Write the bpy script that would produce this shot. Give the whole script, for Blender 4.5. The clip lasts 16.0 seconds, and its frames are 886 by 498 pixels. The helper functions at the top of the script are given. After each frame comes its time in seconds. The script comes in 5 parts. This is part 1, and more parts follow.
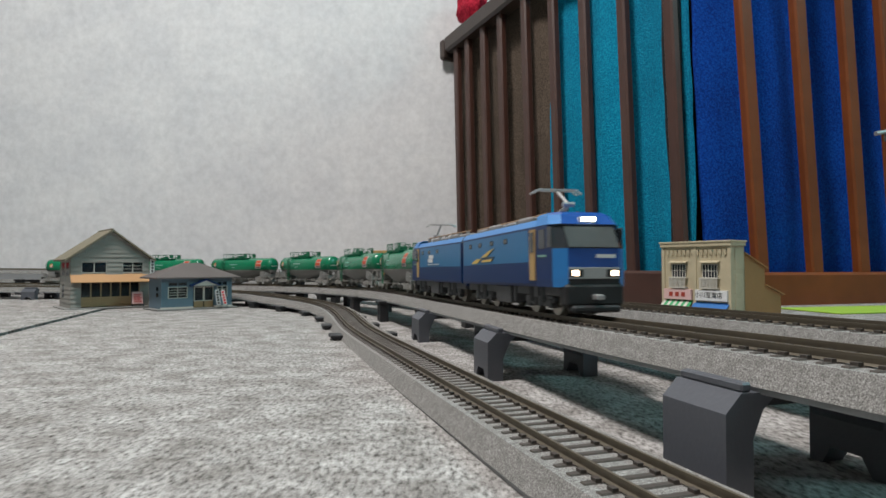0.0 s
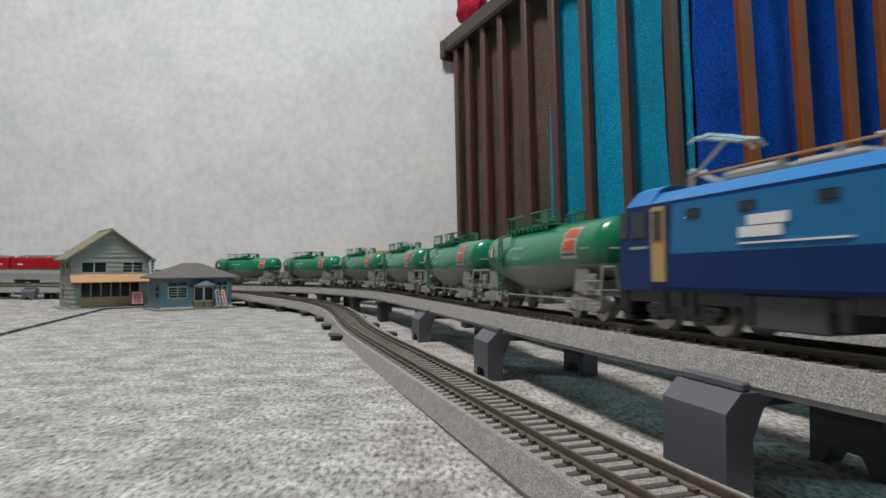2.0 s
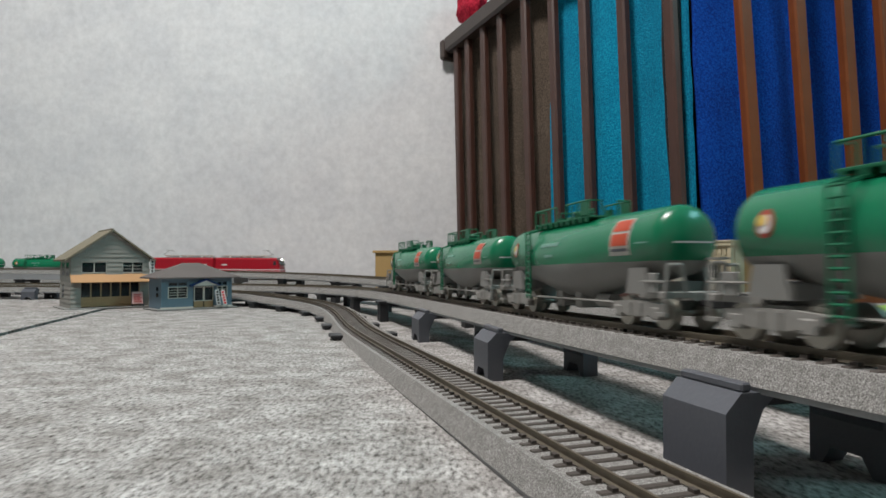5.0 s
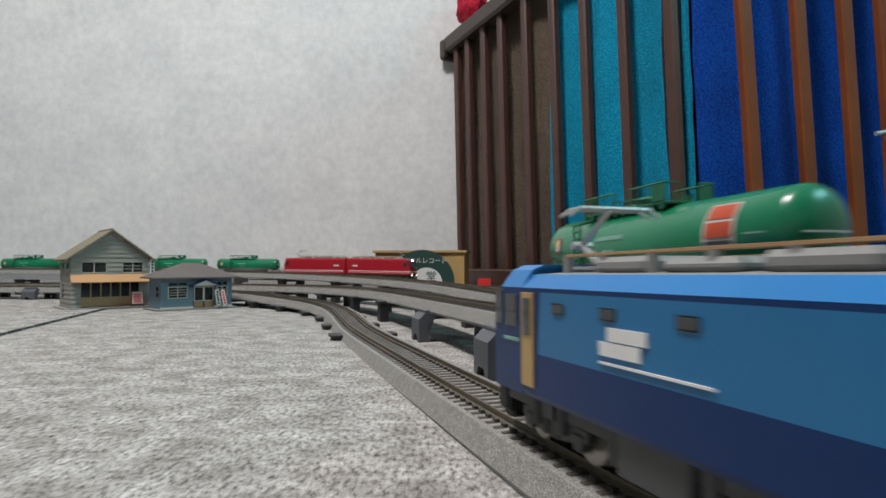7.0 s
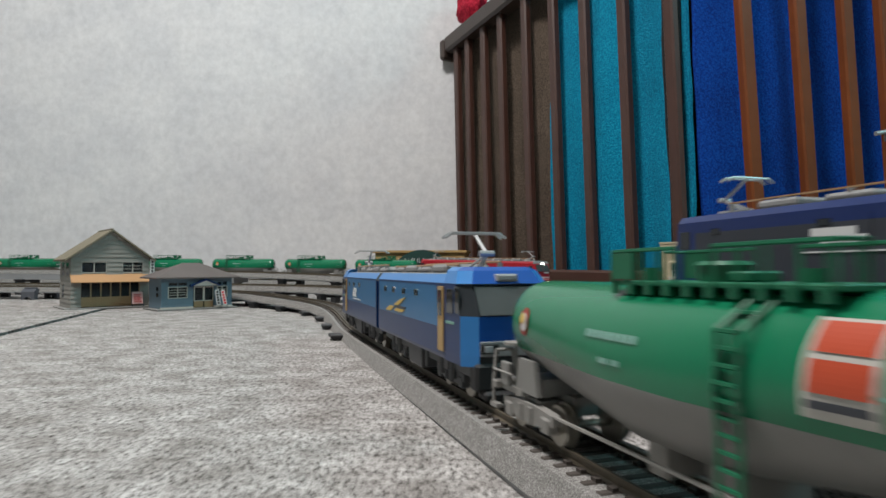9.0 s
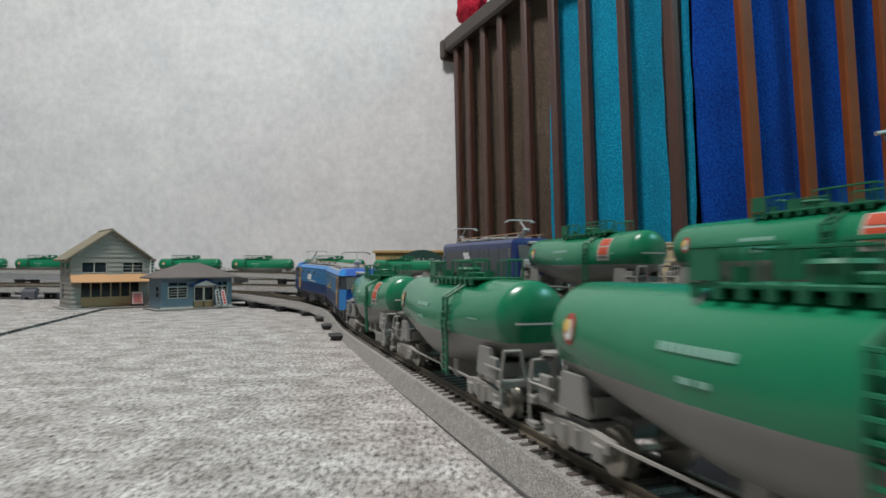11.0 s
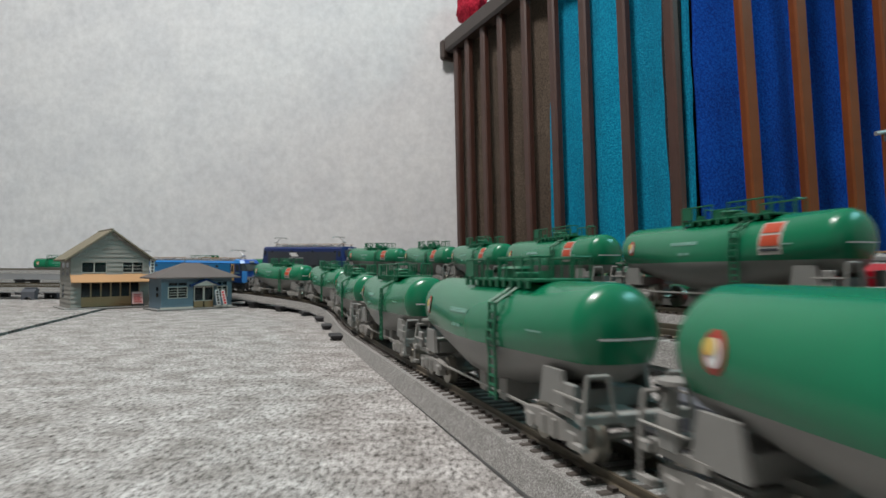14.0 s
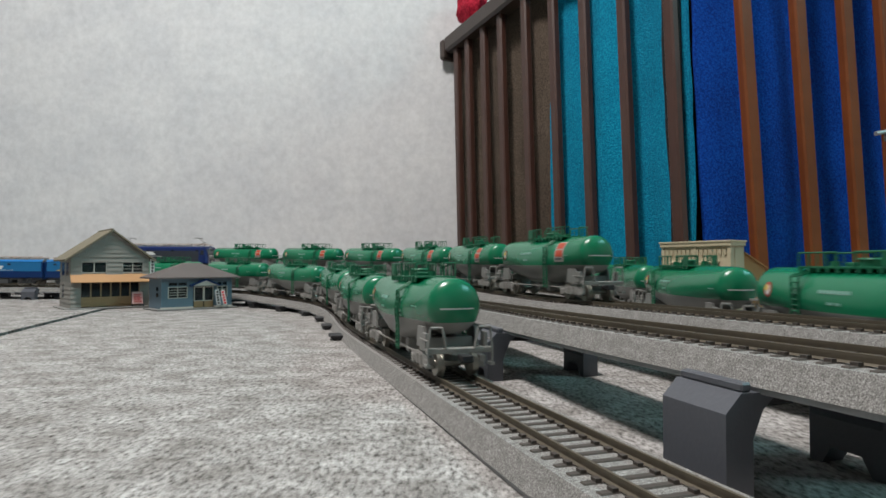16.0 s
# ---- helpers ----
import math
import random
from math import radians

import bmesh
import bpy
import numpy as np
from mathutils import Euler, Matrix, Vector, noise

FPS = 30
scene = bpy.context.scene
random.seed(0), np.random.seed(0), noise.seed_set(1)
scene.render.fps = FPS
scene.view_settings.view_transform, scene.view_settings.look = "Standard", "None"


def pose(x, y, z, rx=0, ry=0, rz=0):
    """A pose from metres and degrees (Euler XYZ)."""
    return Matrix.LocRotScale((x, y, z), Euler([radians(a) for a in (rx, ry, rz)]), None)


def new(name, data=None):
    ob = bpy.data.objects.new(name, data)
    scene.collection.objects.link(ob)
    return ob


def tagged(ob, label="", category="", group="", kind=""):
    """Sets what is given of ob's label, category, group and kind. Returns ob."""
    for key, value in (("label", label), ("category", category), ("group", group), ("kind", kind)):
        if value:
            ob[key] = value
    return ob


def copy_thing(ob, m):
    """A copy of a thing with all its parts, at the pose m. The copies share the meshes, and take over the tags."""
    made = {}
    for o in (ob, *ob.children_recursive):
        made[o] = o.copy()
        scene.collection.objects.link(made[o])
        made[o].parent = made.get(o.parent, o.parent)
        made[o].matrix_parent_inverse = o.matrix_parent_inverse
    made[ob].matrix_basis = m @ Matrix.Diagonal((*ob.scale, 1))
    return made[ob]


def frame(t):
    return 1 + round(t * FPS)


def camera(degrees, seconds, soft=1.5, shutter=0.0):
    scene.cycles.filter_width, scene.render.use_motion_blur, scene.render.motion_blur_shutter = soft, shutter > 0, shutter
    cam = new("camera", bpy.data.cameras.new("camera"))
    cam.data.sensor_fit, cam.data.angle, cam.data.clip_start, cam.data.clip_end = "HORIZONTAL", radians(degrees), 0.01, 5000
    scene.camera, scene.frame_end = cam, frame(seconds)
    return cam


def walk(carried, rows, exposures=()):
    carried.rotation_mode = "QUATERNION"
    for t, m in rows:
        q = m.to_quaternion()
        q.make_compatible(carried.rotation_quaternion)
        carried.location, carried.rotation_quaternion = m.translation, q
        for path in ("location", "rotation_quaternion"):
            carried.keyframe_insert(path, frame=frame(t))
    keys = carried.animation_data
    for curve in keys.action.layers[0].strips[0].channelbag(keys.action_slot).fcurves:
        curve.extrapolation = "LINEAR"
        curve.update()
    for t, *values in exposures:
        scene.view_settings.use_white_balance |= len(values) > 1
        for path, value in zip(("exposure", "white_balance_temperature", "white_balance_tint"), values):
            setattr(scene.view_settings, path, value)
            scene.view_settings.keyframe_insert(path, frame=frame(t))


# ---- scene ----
LENS = 72.62
EYE_Z = 0.061
cam = camera(LENS, 16.0, soft=1.6, shutter=0.5)
STAND = pose(0, 0, EYE_Z, 91.54, 0, 0)
walk(cam, [(0.0, STAND), (16.0, STAND)])
scene.view_settings.exposure = 0.34

# centre lines of the four tracks: x, y, height of the rail tops (metres)
TRACKS = {
    "A": [(1.0087, -2.6000, 0.0138), (0.1890, -0.3066, 0.0138), (0.0662, 0.0876, 0.0138), (0.0470, 0.1443, 0.0128), (-0.0205, 0.3570, 0.0105), (-0.0685, 0.5107, 0.0095),
          (-0.1370, 0.7256, 0.0151), (-0.2397, 0.8599, 0.0195), (-0.3231, 0.9380, 0.0217), (-0.5209, 1.0422, 0.0240), (-0.8002, 1.0811, 0.0251), (-1.2992, 1.0515, 0.0255),
          (-2.6001, 1.0482, 0.0246)],
    "B": [(1.1713, -2.6000, 0.0426), (0.3207, -0.3899, 0.0427), (0.1166, 0.1173, 0.0405), (0.0664, 0.2806, 0.0374), (0.0147, 0.4750, 0.0343), (-0.0620, 0.7085, 0.0328),
          (-0.1238, 0.8353, 0.0313), (-0.2116, 0.9467, 0.0301), (-0.3451, 1.0462, 0.0289), (-0.5706, 1.1199, 0.0279), (-0.8807, 1.1278, 0.0277), (-1.5673, 1.0925, 0.0277),
          (-2.9400, 1.0970, 0.0286)],
    "C": [(1.2462, -2.6000, 0.0400), (0.3720, -0.3700, 0.0400), (0.1930, 0.1300, 0.0405), (0.1100, 0.3843, 0.0376), (0.0812, 0.4719, 0.0369), (-0.0084, 0.7677, 0.0401),
          (-0.0799, 0.8988, 0.0426), (-0.2094, 1.0425, 0.0465), (-0.3653, 1.1391, 0.0496), (-0.6313, 1.2151, 0.0528), (-0.9383, 1.2369, 0.0549), (-1.6714, 1.2312, 0.0566),
          (-3.1350, 1.2327, 0.0567)],
    "D": [(-3.5945, 1.3999, 0.0312), (-2.0002, 1.3979, 0.0324), (-0.8989, 1.3815, 0.0328), (-0.3182, 1.3229, 0.0306), (-0.1558, 1.2680, 0.0291), (-0.0520, 1.2181, 0.0274),
          (0.0522, 1.1360, 0.0244), (0.1704, 0.9624, 0.0207), (0.1948, 0.7149, 0.0184), (0.1780, 0.3905, 0.0162), (0.2365, 0.0783, 0.0153), (0.4400, -0.3061, 0.0144),
          (1.2800, -2.5000, 0.0135)],
}
# each train: speed (m/s), arc length of its leading end at the start, acceleration, slack behind the locomotive, lags (seconds, metres)
RUNS = {
    "A": (.1554, 1.8649, 0, .005, ((0, .006), (6.5, .006), (7.5, .013), (8.5, .022), (9, .026), (12.5, .032), (14.5, .023), (16, .013))),
    "B": (-.1733, 3.0781, -.0040, 0, ((0, -.005), (.5, -.006), (1.5, -.002), (3.5, .010), (7, .016), (16, .018))),
    "C": (.1758, 1.6282, 0, -.009, ((0, -.100), (8, -.100), (9.2, -.084), (12, -.004), (16, -.006))),
    "D": (.1604, 2.4483, .0003, 0, ((0, 0), (4, 0), (7, -.018), (9, -.016), (12.5, .088), (16, .128))),
}

world = bpy.data.worlds.new("world")
scene.world = world
world.use_nodes = True
world.node_tree.nodes["Background"].inputs[0].default_value = (.8, .9, 1, 1)
world.node_tree.nodes["Background"].inputs[1].default_value = .05


def area(name, m, sx, sy, watts, color):
    d = bpy.data.lights.new(name, "AREA")
    d.shape, d.size, d.size_y, d.energy, d.color = "RECTANGLE", sx, sy, watts, color
    ob = new(name, d)
    ob.matrix_world = m
    return ob


LAMP_X, LAMP_Y = -.55, .02
area("ceiling_lamp_light", pose(LAMP_X, LAMP_Y, 2.28), .45, .45, 56, (1, .965, .945))
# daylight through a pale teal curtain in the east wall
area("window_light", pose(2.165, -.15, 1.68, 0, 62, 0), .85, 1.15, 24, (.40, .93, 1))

# ---- materials ----
def nodes_of(m):
    return m.node_tree.nodes, m.node_tree.links


def mat(name, rgb, rough=.5, metal=0.0, vary=.12, scale=300.0, bump=.0, bump_scale=600.0, coat=0.0, glow=None, stain=.0, stain_scale=25.0, spec=.5):
    """Paint, plastic or wood: a base colour that varies at two scales, with fine relief."""
    m = bpy.data.materials.new(name)
    m.use_nodes = True
    n, l = nodes_of(m)
    b = n["Principled BSDF"]
    b.inputs["Roughness"].default_value = rough
    b.inputs["Metallic"].default_value = metal
    b.inputs["Coat Weight"].default_value = coat
    b.inputs["Specular IOR Level"].default_value = spec
    co = n.new("ShaderNodeTexCoord")
    fine = n.new("ShaderNodeTexNoise")
    fine.inputs["Scale"].default_value, fine.inputs["Detail"].default_value = scale, 3
    wide = n.new("ShaderNodeTexNoise")
    wide.inputs["Scale"].default_value, wide.inputs["Detail"].default_value = stain_scale, 4
    for t in (fine, wide):
        l.new(co.outputs["Object"], t.inputs["Vector"])
    mix = n.new("ShaderNodeMix")
    mix.data_type = "RGBA"
    mix.inputs[6].default_value = (*[c * (1 - vary) for c in rgb], 1)
    mix.inputs[7].default_value = (*[min(1, c * (1 + vary)) for c in rgb], 1)
    l.new(fine.outputs["Fac"], mix.inputs[0])
    mix2 = n.new("ShaderNodeMix")
    mix2.data_type, mix2.blend_type = "RGBA", "MULTIPLY"
    mix2.inputs[0].default_value = 1
    ramp = n.new("ShaderNodeMapRange")
    ramp.inputs[1].default_value, ramp.inputs[2].default_value = .3, .7
    ramp.inputs[3].default_value, ramp.inputs[4].default_value = 1 - max(stain, .05), 1
    l.new(wide.outputs["Fac"], ramp.inputs[0])
    l.new(mix.outputs[2], mix2.inputs[6])
    l.new(ramp.outputs[0], mix2.inputs[7])
    l.new(mix2.outputs[2], b.inputs["Base Color"])
    if bump:
        bt = n.new("ShaderNodeTexNoise")
        bt.inputs["Scale"].default_value, bt.inputs["Detail"].default_value = bump_scale, 4
        l.new(co.outputs["Object"], bt.inputs["Vector"])
        bp = n.new("ShaderNodeBump")
        bp.inputs["Strength"].default_value, bp.inputs["Distance"].default_value = bump, .0006
        l.new(bt.outputs["Fac"], bp.inputs["Height"])
        l.new(bp.outputs["Normal"], b.inputs["Normal"])
    if glow:
        b.inputs["Emission Color"].default_value = (*glow[:3], 1)
        b.inputs["Emission Strength"].default_value = glow[3]
    return m


def speckled(name, dark, mid, light, scale, rough=.95, bump=.5, depth=.002, stretch=(1, 1, 1), patch=None, patch_scale=3.0, contrast=(.40, .52, .62)):
    """Rug pile, ballast, felt and wallpaper: three tones in a noise, broad patches, relief."""
    m = bpy.data.materials.new(name)
    m.use_nodes = True
    n, l = nodes_of(m)
    b = n["Principled BSDF"]
    b.inputs["Roughness"].default_value = rough
    b.inputs["Specular IOR Level"].default_value = .2
    co, mp = n.new("ShaderNodeTexCoord"), n.new("ShaderNodeMapping")
    mp.inputs["Scale"].default_value = stretch
    l.new(co.outputs["Object"], mp.inputs["Vector"])
    t = n.new("ShaderNodeTexNoise")
    t.inputs["Scale"].default_value, t.inputs["Detail"].default_value, t.inputs["Roughness"].default_value = scale, 5, .65
    l.new(mp.outputs[0], t.inputs["Vector"])
    r = n.new("ShaderNodeValToRGB")
    r.color_ramp.elements[0].position, r.color_ramp.elements[0].color = contrast[0], (*dark, 1)
    r.color_ramp.elements[1].position, r.color_ramp.elements[1].color = contrast[2], (*light, 1)
    e = r.color_ramp.elements.new(contrast[1])
    e.color = (*mid, 1)
    l.new(t.outputs["Fac"], r.inputs[0])
    out = r.outputs[0]
    if patch:
        w = n.new("ShaderNodeTexNoise")
        w.inputs["Scale"].default_value, w.inputs["Detail"].default_value = patch_scale, 3
        l.new(co.outputs["Object"], w.inputs["Vector"])
        rr = n.new("ShaderNodeValToRGB")
        rr.color_ramp.elements[0].position, rr.color_ramp.elements[0].color = .35, (*patch, 1)
        rr.color_ramp.elements[1].position, rr.color_ramp.elements[1].color = .65, (1, 1, 1, 1)
        l.new(w.outputs["Fac"], rr.inputs[0])
        mx = n.new("ShaderNodeMix")
        mx.data_type, mx.blend_type = "RGBA", "MULTIPLY"
        mx.inputs[0].default_value = 1
        l.new(out, mx.inputs[6])
        l.new(rr.outputs[0], mx.inputs[7])
        out = mx.outputs[2]
    l.new(out, b.inputs["Base Color"])
    bp = n.new("ShaderNodeBump")
    bp.inputs["Strength"].default_value, bp.inputs["Distance"].default_value = bump, depth
    l.new(t.outputs["Fac"], bp.inputs["Height"])
    l.new(bp.outputs["Normal"], b.inputs["Normal"])
    return m


def glass(name, rgb, rough=.03, alpha=.35):
    m = bpy.data.materials.new(name)
    m.use_nodes = True
    b = m.node_tree.nodes["Principled BSDF"]
    b.inputs["Base Color"].default_value = (*rgb, 1)
    b.inputs["Roughness"].default_value = rough
    b.inputs["Transmission Weight"].default_value = 0
    b.inputs["Alpha"].default_value = alpha
    return m


RUG = speckled("rug_pile", (.076, .068, .063), (.33, .319, .308), (.585, .565, .548), 540, bump=.8, depth=.0008, stretch=(1, .45, 1), patch=(.60, .585, .57), patch_scale=52, contrast=(.32, .48, .70))
WALLPAPER = speckled("wallpaper", (.63, .63, .635), (.68, .68, .685), (.73, .73, .735), 45, rough=.85, bump=.25, patch=(.90, .905, .92), patch_scale=9, contrast=(.35, .5, .65))
PLAIN_WALL = mat("painted_wall", (.66, .66, .65), .9, vary=.04, scale=30)
CEILING = mat("ceiling_board", (.75, .75, .74), .9, vary=.03, scale=20)
BALLAST = speckled("ballast_bed", (.085, .080, .076), (.235, .228, .218), (.48, .47, .45), 2300, bump=.6, depth=.0003, patch=(.80, .80, .79), patch_scale=300, contrast=(.32, .5, .68))
BED_EDGE = mat("roadbed_plastic", (.30, .305, .31), .7, vary=.12, scale=900, bump=.25, stain=.12)
SLEEPER = mat("sleeper_plastic", (.055, .045, .038), .75, vary=.2, scale=800, bump=.3)
RAIL = mat("weathered_rail", (.105, .086, .060), .5, metal=.1, vary=.25, scale=400, stain=.3)
PIER = mat("pier_grey_plastic", (.085, .09, .105), .42, vary=.08, scale=900, bump=.12, stain=.1)
PIER_DARK = mat("pier_black_plastic", (.018, .018, .020), .5, vary=.15, scale=700, bump=.15)
DECK_GREY = mat("girder_grey_plastic", (.27, .275, .28), .55, vary=.08, scale=600, bump=.1, stain=.1)
TANK_GREEN = mat("tank_green_paint", (.004, .155, .070), .27, vary=.05, scale=150, stain=.06, stain_scale=40, coat=.15)
FRAME_GREEN = mat("walkway_green_plastic", (.004, .12, .055), .45, vary=.1, scale=700)
TANK_GREY = mat("tank_grey_paint", (.215, .212, .200), .42, vary=.06, scale=300, stain=.1, stain_scale=60)
BOGIE_GREY = mat("bogie_grey_plastic", (.265, .256, .238), .5, vary=.12, scale=700, stain=.15, stain_scale=90)
WHEEL = mat("wheel_metal", (.35, .33, .29), .35, metal=.85, vary=.15, scale=600)
DARK = mat("underframe_black", (.012, .012, .013), .6, vary=.2, scale=700)
UNDER = mat("underframe_grey", (.06, .062, .065), .55, vary=.15, scale=600, stain=.2, stain_scale=90)
BLUE_SKY = mat("locomotive_light_blue", (.014, .138, .315), .28, vary=.04, scale=100, spec=.35)
BLUE_EDGE = mat("locomotive_bright_blue", (.024, .190, .50), .30, vary=.04, scale=100)
BLUE_DEEP = mat("locomotive_deep_blue", (.004, .026, .108), .30, vary=.06, scale=100, spec=.25)
BLUE_FACE = mat("locomotive_face_blue", (.010, .075, .33), .28, vary=.05, scale=100, coat=.15)
NAVY = mat("locomotive_navy", (.010, .026, .12), .32, vary=.06, scale=120, coat=.1)
CHARCOAL = mat("locomotive_charcoal", (.040, .044, .055), .36, vary=.08, scale=120)
RED = mat("locomotive_red", (.36, .006, .018), .30, vary=.05, scale=120, coat=.15)
ROOF_GREY = mat("roof_grey", (.24, .24, .24), .6, vary=.1, scale=500, stain=.15, stain_scale=60)
INSULATOR = mat("insulator_white", (.68, .68, .66), .35, vary=.05)
SILVER = mat("pantograph_silver", (.42, .42, .42), .4, metal=.5, vary=.1, scale=700)
COPPER = mat("busbar_copper", (.42, .25, .13), .4, metal=.5, vary=.1)
OCHRE = mat("door_rail_ochre", (.42, .27, .10), .45, vary=.1)
WHITE = mat("white_print", (.68, .68, .67), .5, vary=.05)
PALE = mat("faded_white_print", (.17, .34, .28), .5, vary=.08)
YELLOW = mat("yellow_print", (.60, .42, .10), .5, vary=.1)
LABEL_WHITE = mat("label_white", (.46, .44, .40), .5, vary=.08)
ORANGE = mat("orange_label", (.44, .060, .022), .45, vary=.08)
BADGE_RED = mat("badge_red", (.34, .045, .028), .45, vary=.08)
WINDOW = mat("dark_window", (.03, .035, .04), .06, vary=.1, spec=.6)
CAB_GLASS = mat("cab_glass", (.10, .11, .11), .05, vary=.2, scale=60, spec=.8)
LAMP_ON = mat("lit_headlamp", (.9, .9, .85), .3, glow=(1, .96, .86, 14))
LAMP_WARM = mat("lit_warm_headlamp", (.9, .75, .6), .3, glow=(1, .75, .5, 5))
LAMP_OFF = mat("unlit_lamp", (.35, .36, .37), .15, vary=.05)
SIDING = mat("grey_siding", (.255, .248, .222), .65, vary=.07, scale=500, bump=.15, stain=.12, stain_scale=50)
SIDING_BLUE = mat("blue_siding", (.13, .20, .255), .6, vary=.07, scale=500, bump=.15, stain=.12, stain_scale=50)
ROOF_TAN = mat("olive_roof", (.20, .175, .12), .7, vary=.1, scale=500, bump=.2, stain=.15)
ROOF_BROWN = mat("brown_roof", (.115, .098, .092), .7, vary=.1, scale=500, bump=.2, stain=.15)
AWNING = mat("orange_awning", (.44, .235, .10), .6, vary=.06, scale=300, stain=.1)
WOOD_PANEL = mat("tan_panel", (.33, .225, .115), .55, vary=.12, scale=200)
PLINTH = mat("grey_plinth", (.20, .20, .19), .7, vary=.08)
TRIM_WHITE = mat("cream_trim", (.58, .56, .50), .55, vary=.05)
GLASS = glass("house_glass", (.03, .035, .04), .05, .6)
INSIDE = mat("dark_interior", (.05, .045, .04), .8, vary=.2, scale=80)
CREAM = mat("cream_plaster", (.50, .43, .29), .6, vary=.06, scale=300, bump=.15, stain=.14, stain_scale=40)
CREAM_DARK = mat("shaded_relief_cream", (.40, .34, .22), .6, vary=.06, scale=300)
CARD = mat("brown_card", (.36, .19, .07), .7, vary=.06, scale=200, stain=.1)
WOOD_DARK = mat("stained_brown_wood", (.064, .027, .019), .42, vary=.22, scale=40, bump=.08, stain=.2, stain_scale=8)
WOOD_RED = mat("red_brown_wood", (.185, .052, .014), .42, vary=.2, scale=40, bump=.08, stain=.25, stain_scale=8, spec=.3)
WOOD_RAIL = mat("dark_walnut_wood", (.050, .034, .028), .4, vary=.2, scale=40, bump=.1, stain=.2, stain_scale=6)
FLEECE_BROWN = speckled("brown_fleece", (.07, .052, .040), (.11, .083, .062), (.155, .12, .09), 330, bump=.9, patch=(.75, .75, .75), patch_scale=9)
FLEECE_TEAL = speckled("teal_fleece", (.0, .150, .265), (.001, .225, .375), (.006, .30, .46), 330, bump=.9, patch=(.82, .85, .87), patch_scale=9)
FLEECE_BLUE = speckled("blue_fleece", (.0005, .034, .245), (.001, .062, .375), (.004, .095, .49), 330, bump=.9, patch=(.65, .7, .75), patch_scale=7)
FLEECE_RED = speckled("crimson_fleece", (.25, .008, .022), (.42, .015, .04), (.55, .03, .06), 160, bump=.9)
GAP_BLACK = mat("gap_black", (.006, .007, .008), .95, vary=.2)
BOX_CARD = mat("yellow_carton", (.44, .285, .11), .65, vary=.05, scale=100, stain=.08)
SIGN_GREEN = mat("dark_green_card", (.012, .050, .042), .55, vary=.06)
RED_CARD = mat("red_card", (.68, .02, .02), .6, vary=.04)
LIME = mat("lime_sheet", (.33, .52, .06), .6, vary=.06)
SIGN_PINK = mat("pink_sign", (.66, .44, .42), .6, vary=.2, scale=900)
SIGN_BLUE = mat("blue_awning", (.03, .15, .42), .55, vary=.06)
STRIPE_GREEN = mat("green_stripe", (.04, .33, .12), .55, vary=.06)
BLACK_INK = mat("black_ink", (.015, .015, .015), .6)
SIGN_INK = mat("faded_red_ink", (.52, .13, .13), .6, vary=.1)

def spline(points, step=.004):
    p = np.array(points)
    p = np.vstack([2 * p[0] - p[1], p, 2 * p[-1] - p[-2]])
    out = []
    for i in range(1, len(p) - 2):
        a, b, c, d = p[i - 1:i + 3]
        # centripetal knots
        t = [0.0]
        for u, v in ((a, b), (b, c), (c, d)):
            t.append(t[-1] + max(np.linalg.norm(v - u), 1e-6) ** .5)
        n = max(2, int(np.linalg.norm(c - b) / step))
        for k in range(n):
            x = t[1] + (t[2] - t[1]) * k / n
            A1 = (t[1] - x) / (t[1] - t[0]) * a + (x - t[0]) / (t[1] - t[0]) * b
            A2 = (t[2] - x) / (t[2] - t[1]) * b + (x - t[1]) / (t[2] - t[1]) * c
            A3 = (t[3] - x) / (t[3] - t[2]) * c + (x - t[2]) / (t[3] - t[2]) * d
            B1 = (t[2] - x) / (t[2] - t[0]) * A1 + (x - t[0]) / (t[2] - t[0]) * A2
            B2 = (t[3] - x) / (t[3] - t[1]) * A2 + (x - t[1]) / (t[3] - t[1]) * A3
            out.append((t[2] - x) / (t[2] - t[1]) * B1 + (x - t[1]) / (t[2] - t[1]) * B2)
    out.append(p[-2])
    return np.array(out)


class Line:
    def __init__(self, points):
        self.p = spline(points)
        d = np.linalg.norm(np.diff(self.p, axis=0), axis=1)
        self.s = np.concatenate([[0], np.cumsum(d)])

    def at(self, s):
        k = min(max(np.searchsorted(self.s, s) - 1, 0), len(self.s) - 2)
        f = (s - self.s[k]) / (self.s[k + 1] - self.s[k])
        return Vector(self.p[k] + f * (self.p[k + 1] - self.p[k]))

    def place(self, s, reach):
        """Pose of a vehicle whose bogies stand reach before and behind s; its x axis looks along the line."""
        a, b = self.at(s - reach), self.at(s + reach)
        x = (b - a).normalized()
        y = Vector((0, 0, 1)).cross(x).normalized()
        z = x.cross(y)
        m = Matrix((x, y, z)).transposed().to_4x4()
        return Matrix.Translation((a + b) / 2) @ m


LINES = {k: Line(v) for k, v in TRACKS.items()}




def travelled(track, t):
    speed, start, gain, slack, lags = RUNS[track]
    return start + speed * t + gain * t * t / 2 + float(np.interp(t, [a for a, b in lags], [b for a, b in lags]))


# ---- building blocks ----
def link(name, bm, materials, parent=None, label="", smooth=False):
    me = bpy.data.meshes.new(name)
    bm.normal_update()
    bm.to_mesh(me)
    bm.free()
    for m in materials if isinstance(materials, (list, tuple)) else [materials]:
        me.materials.append(m)
    if smooth:
        me.polygons.foreach_set("use_smooth", [True] * len(me.polygons))
        me.set_sharp_from_angle(angle=radians(38))
    ob = new(name, me)
    ob.parent = parent
    if label:
        ob["label"] = label
    return ob


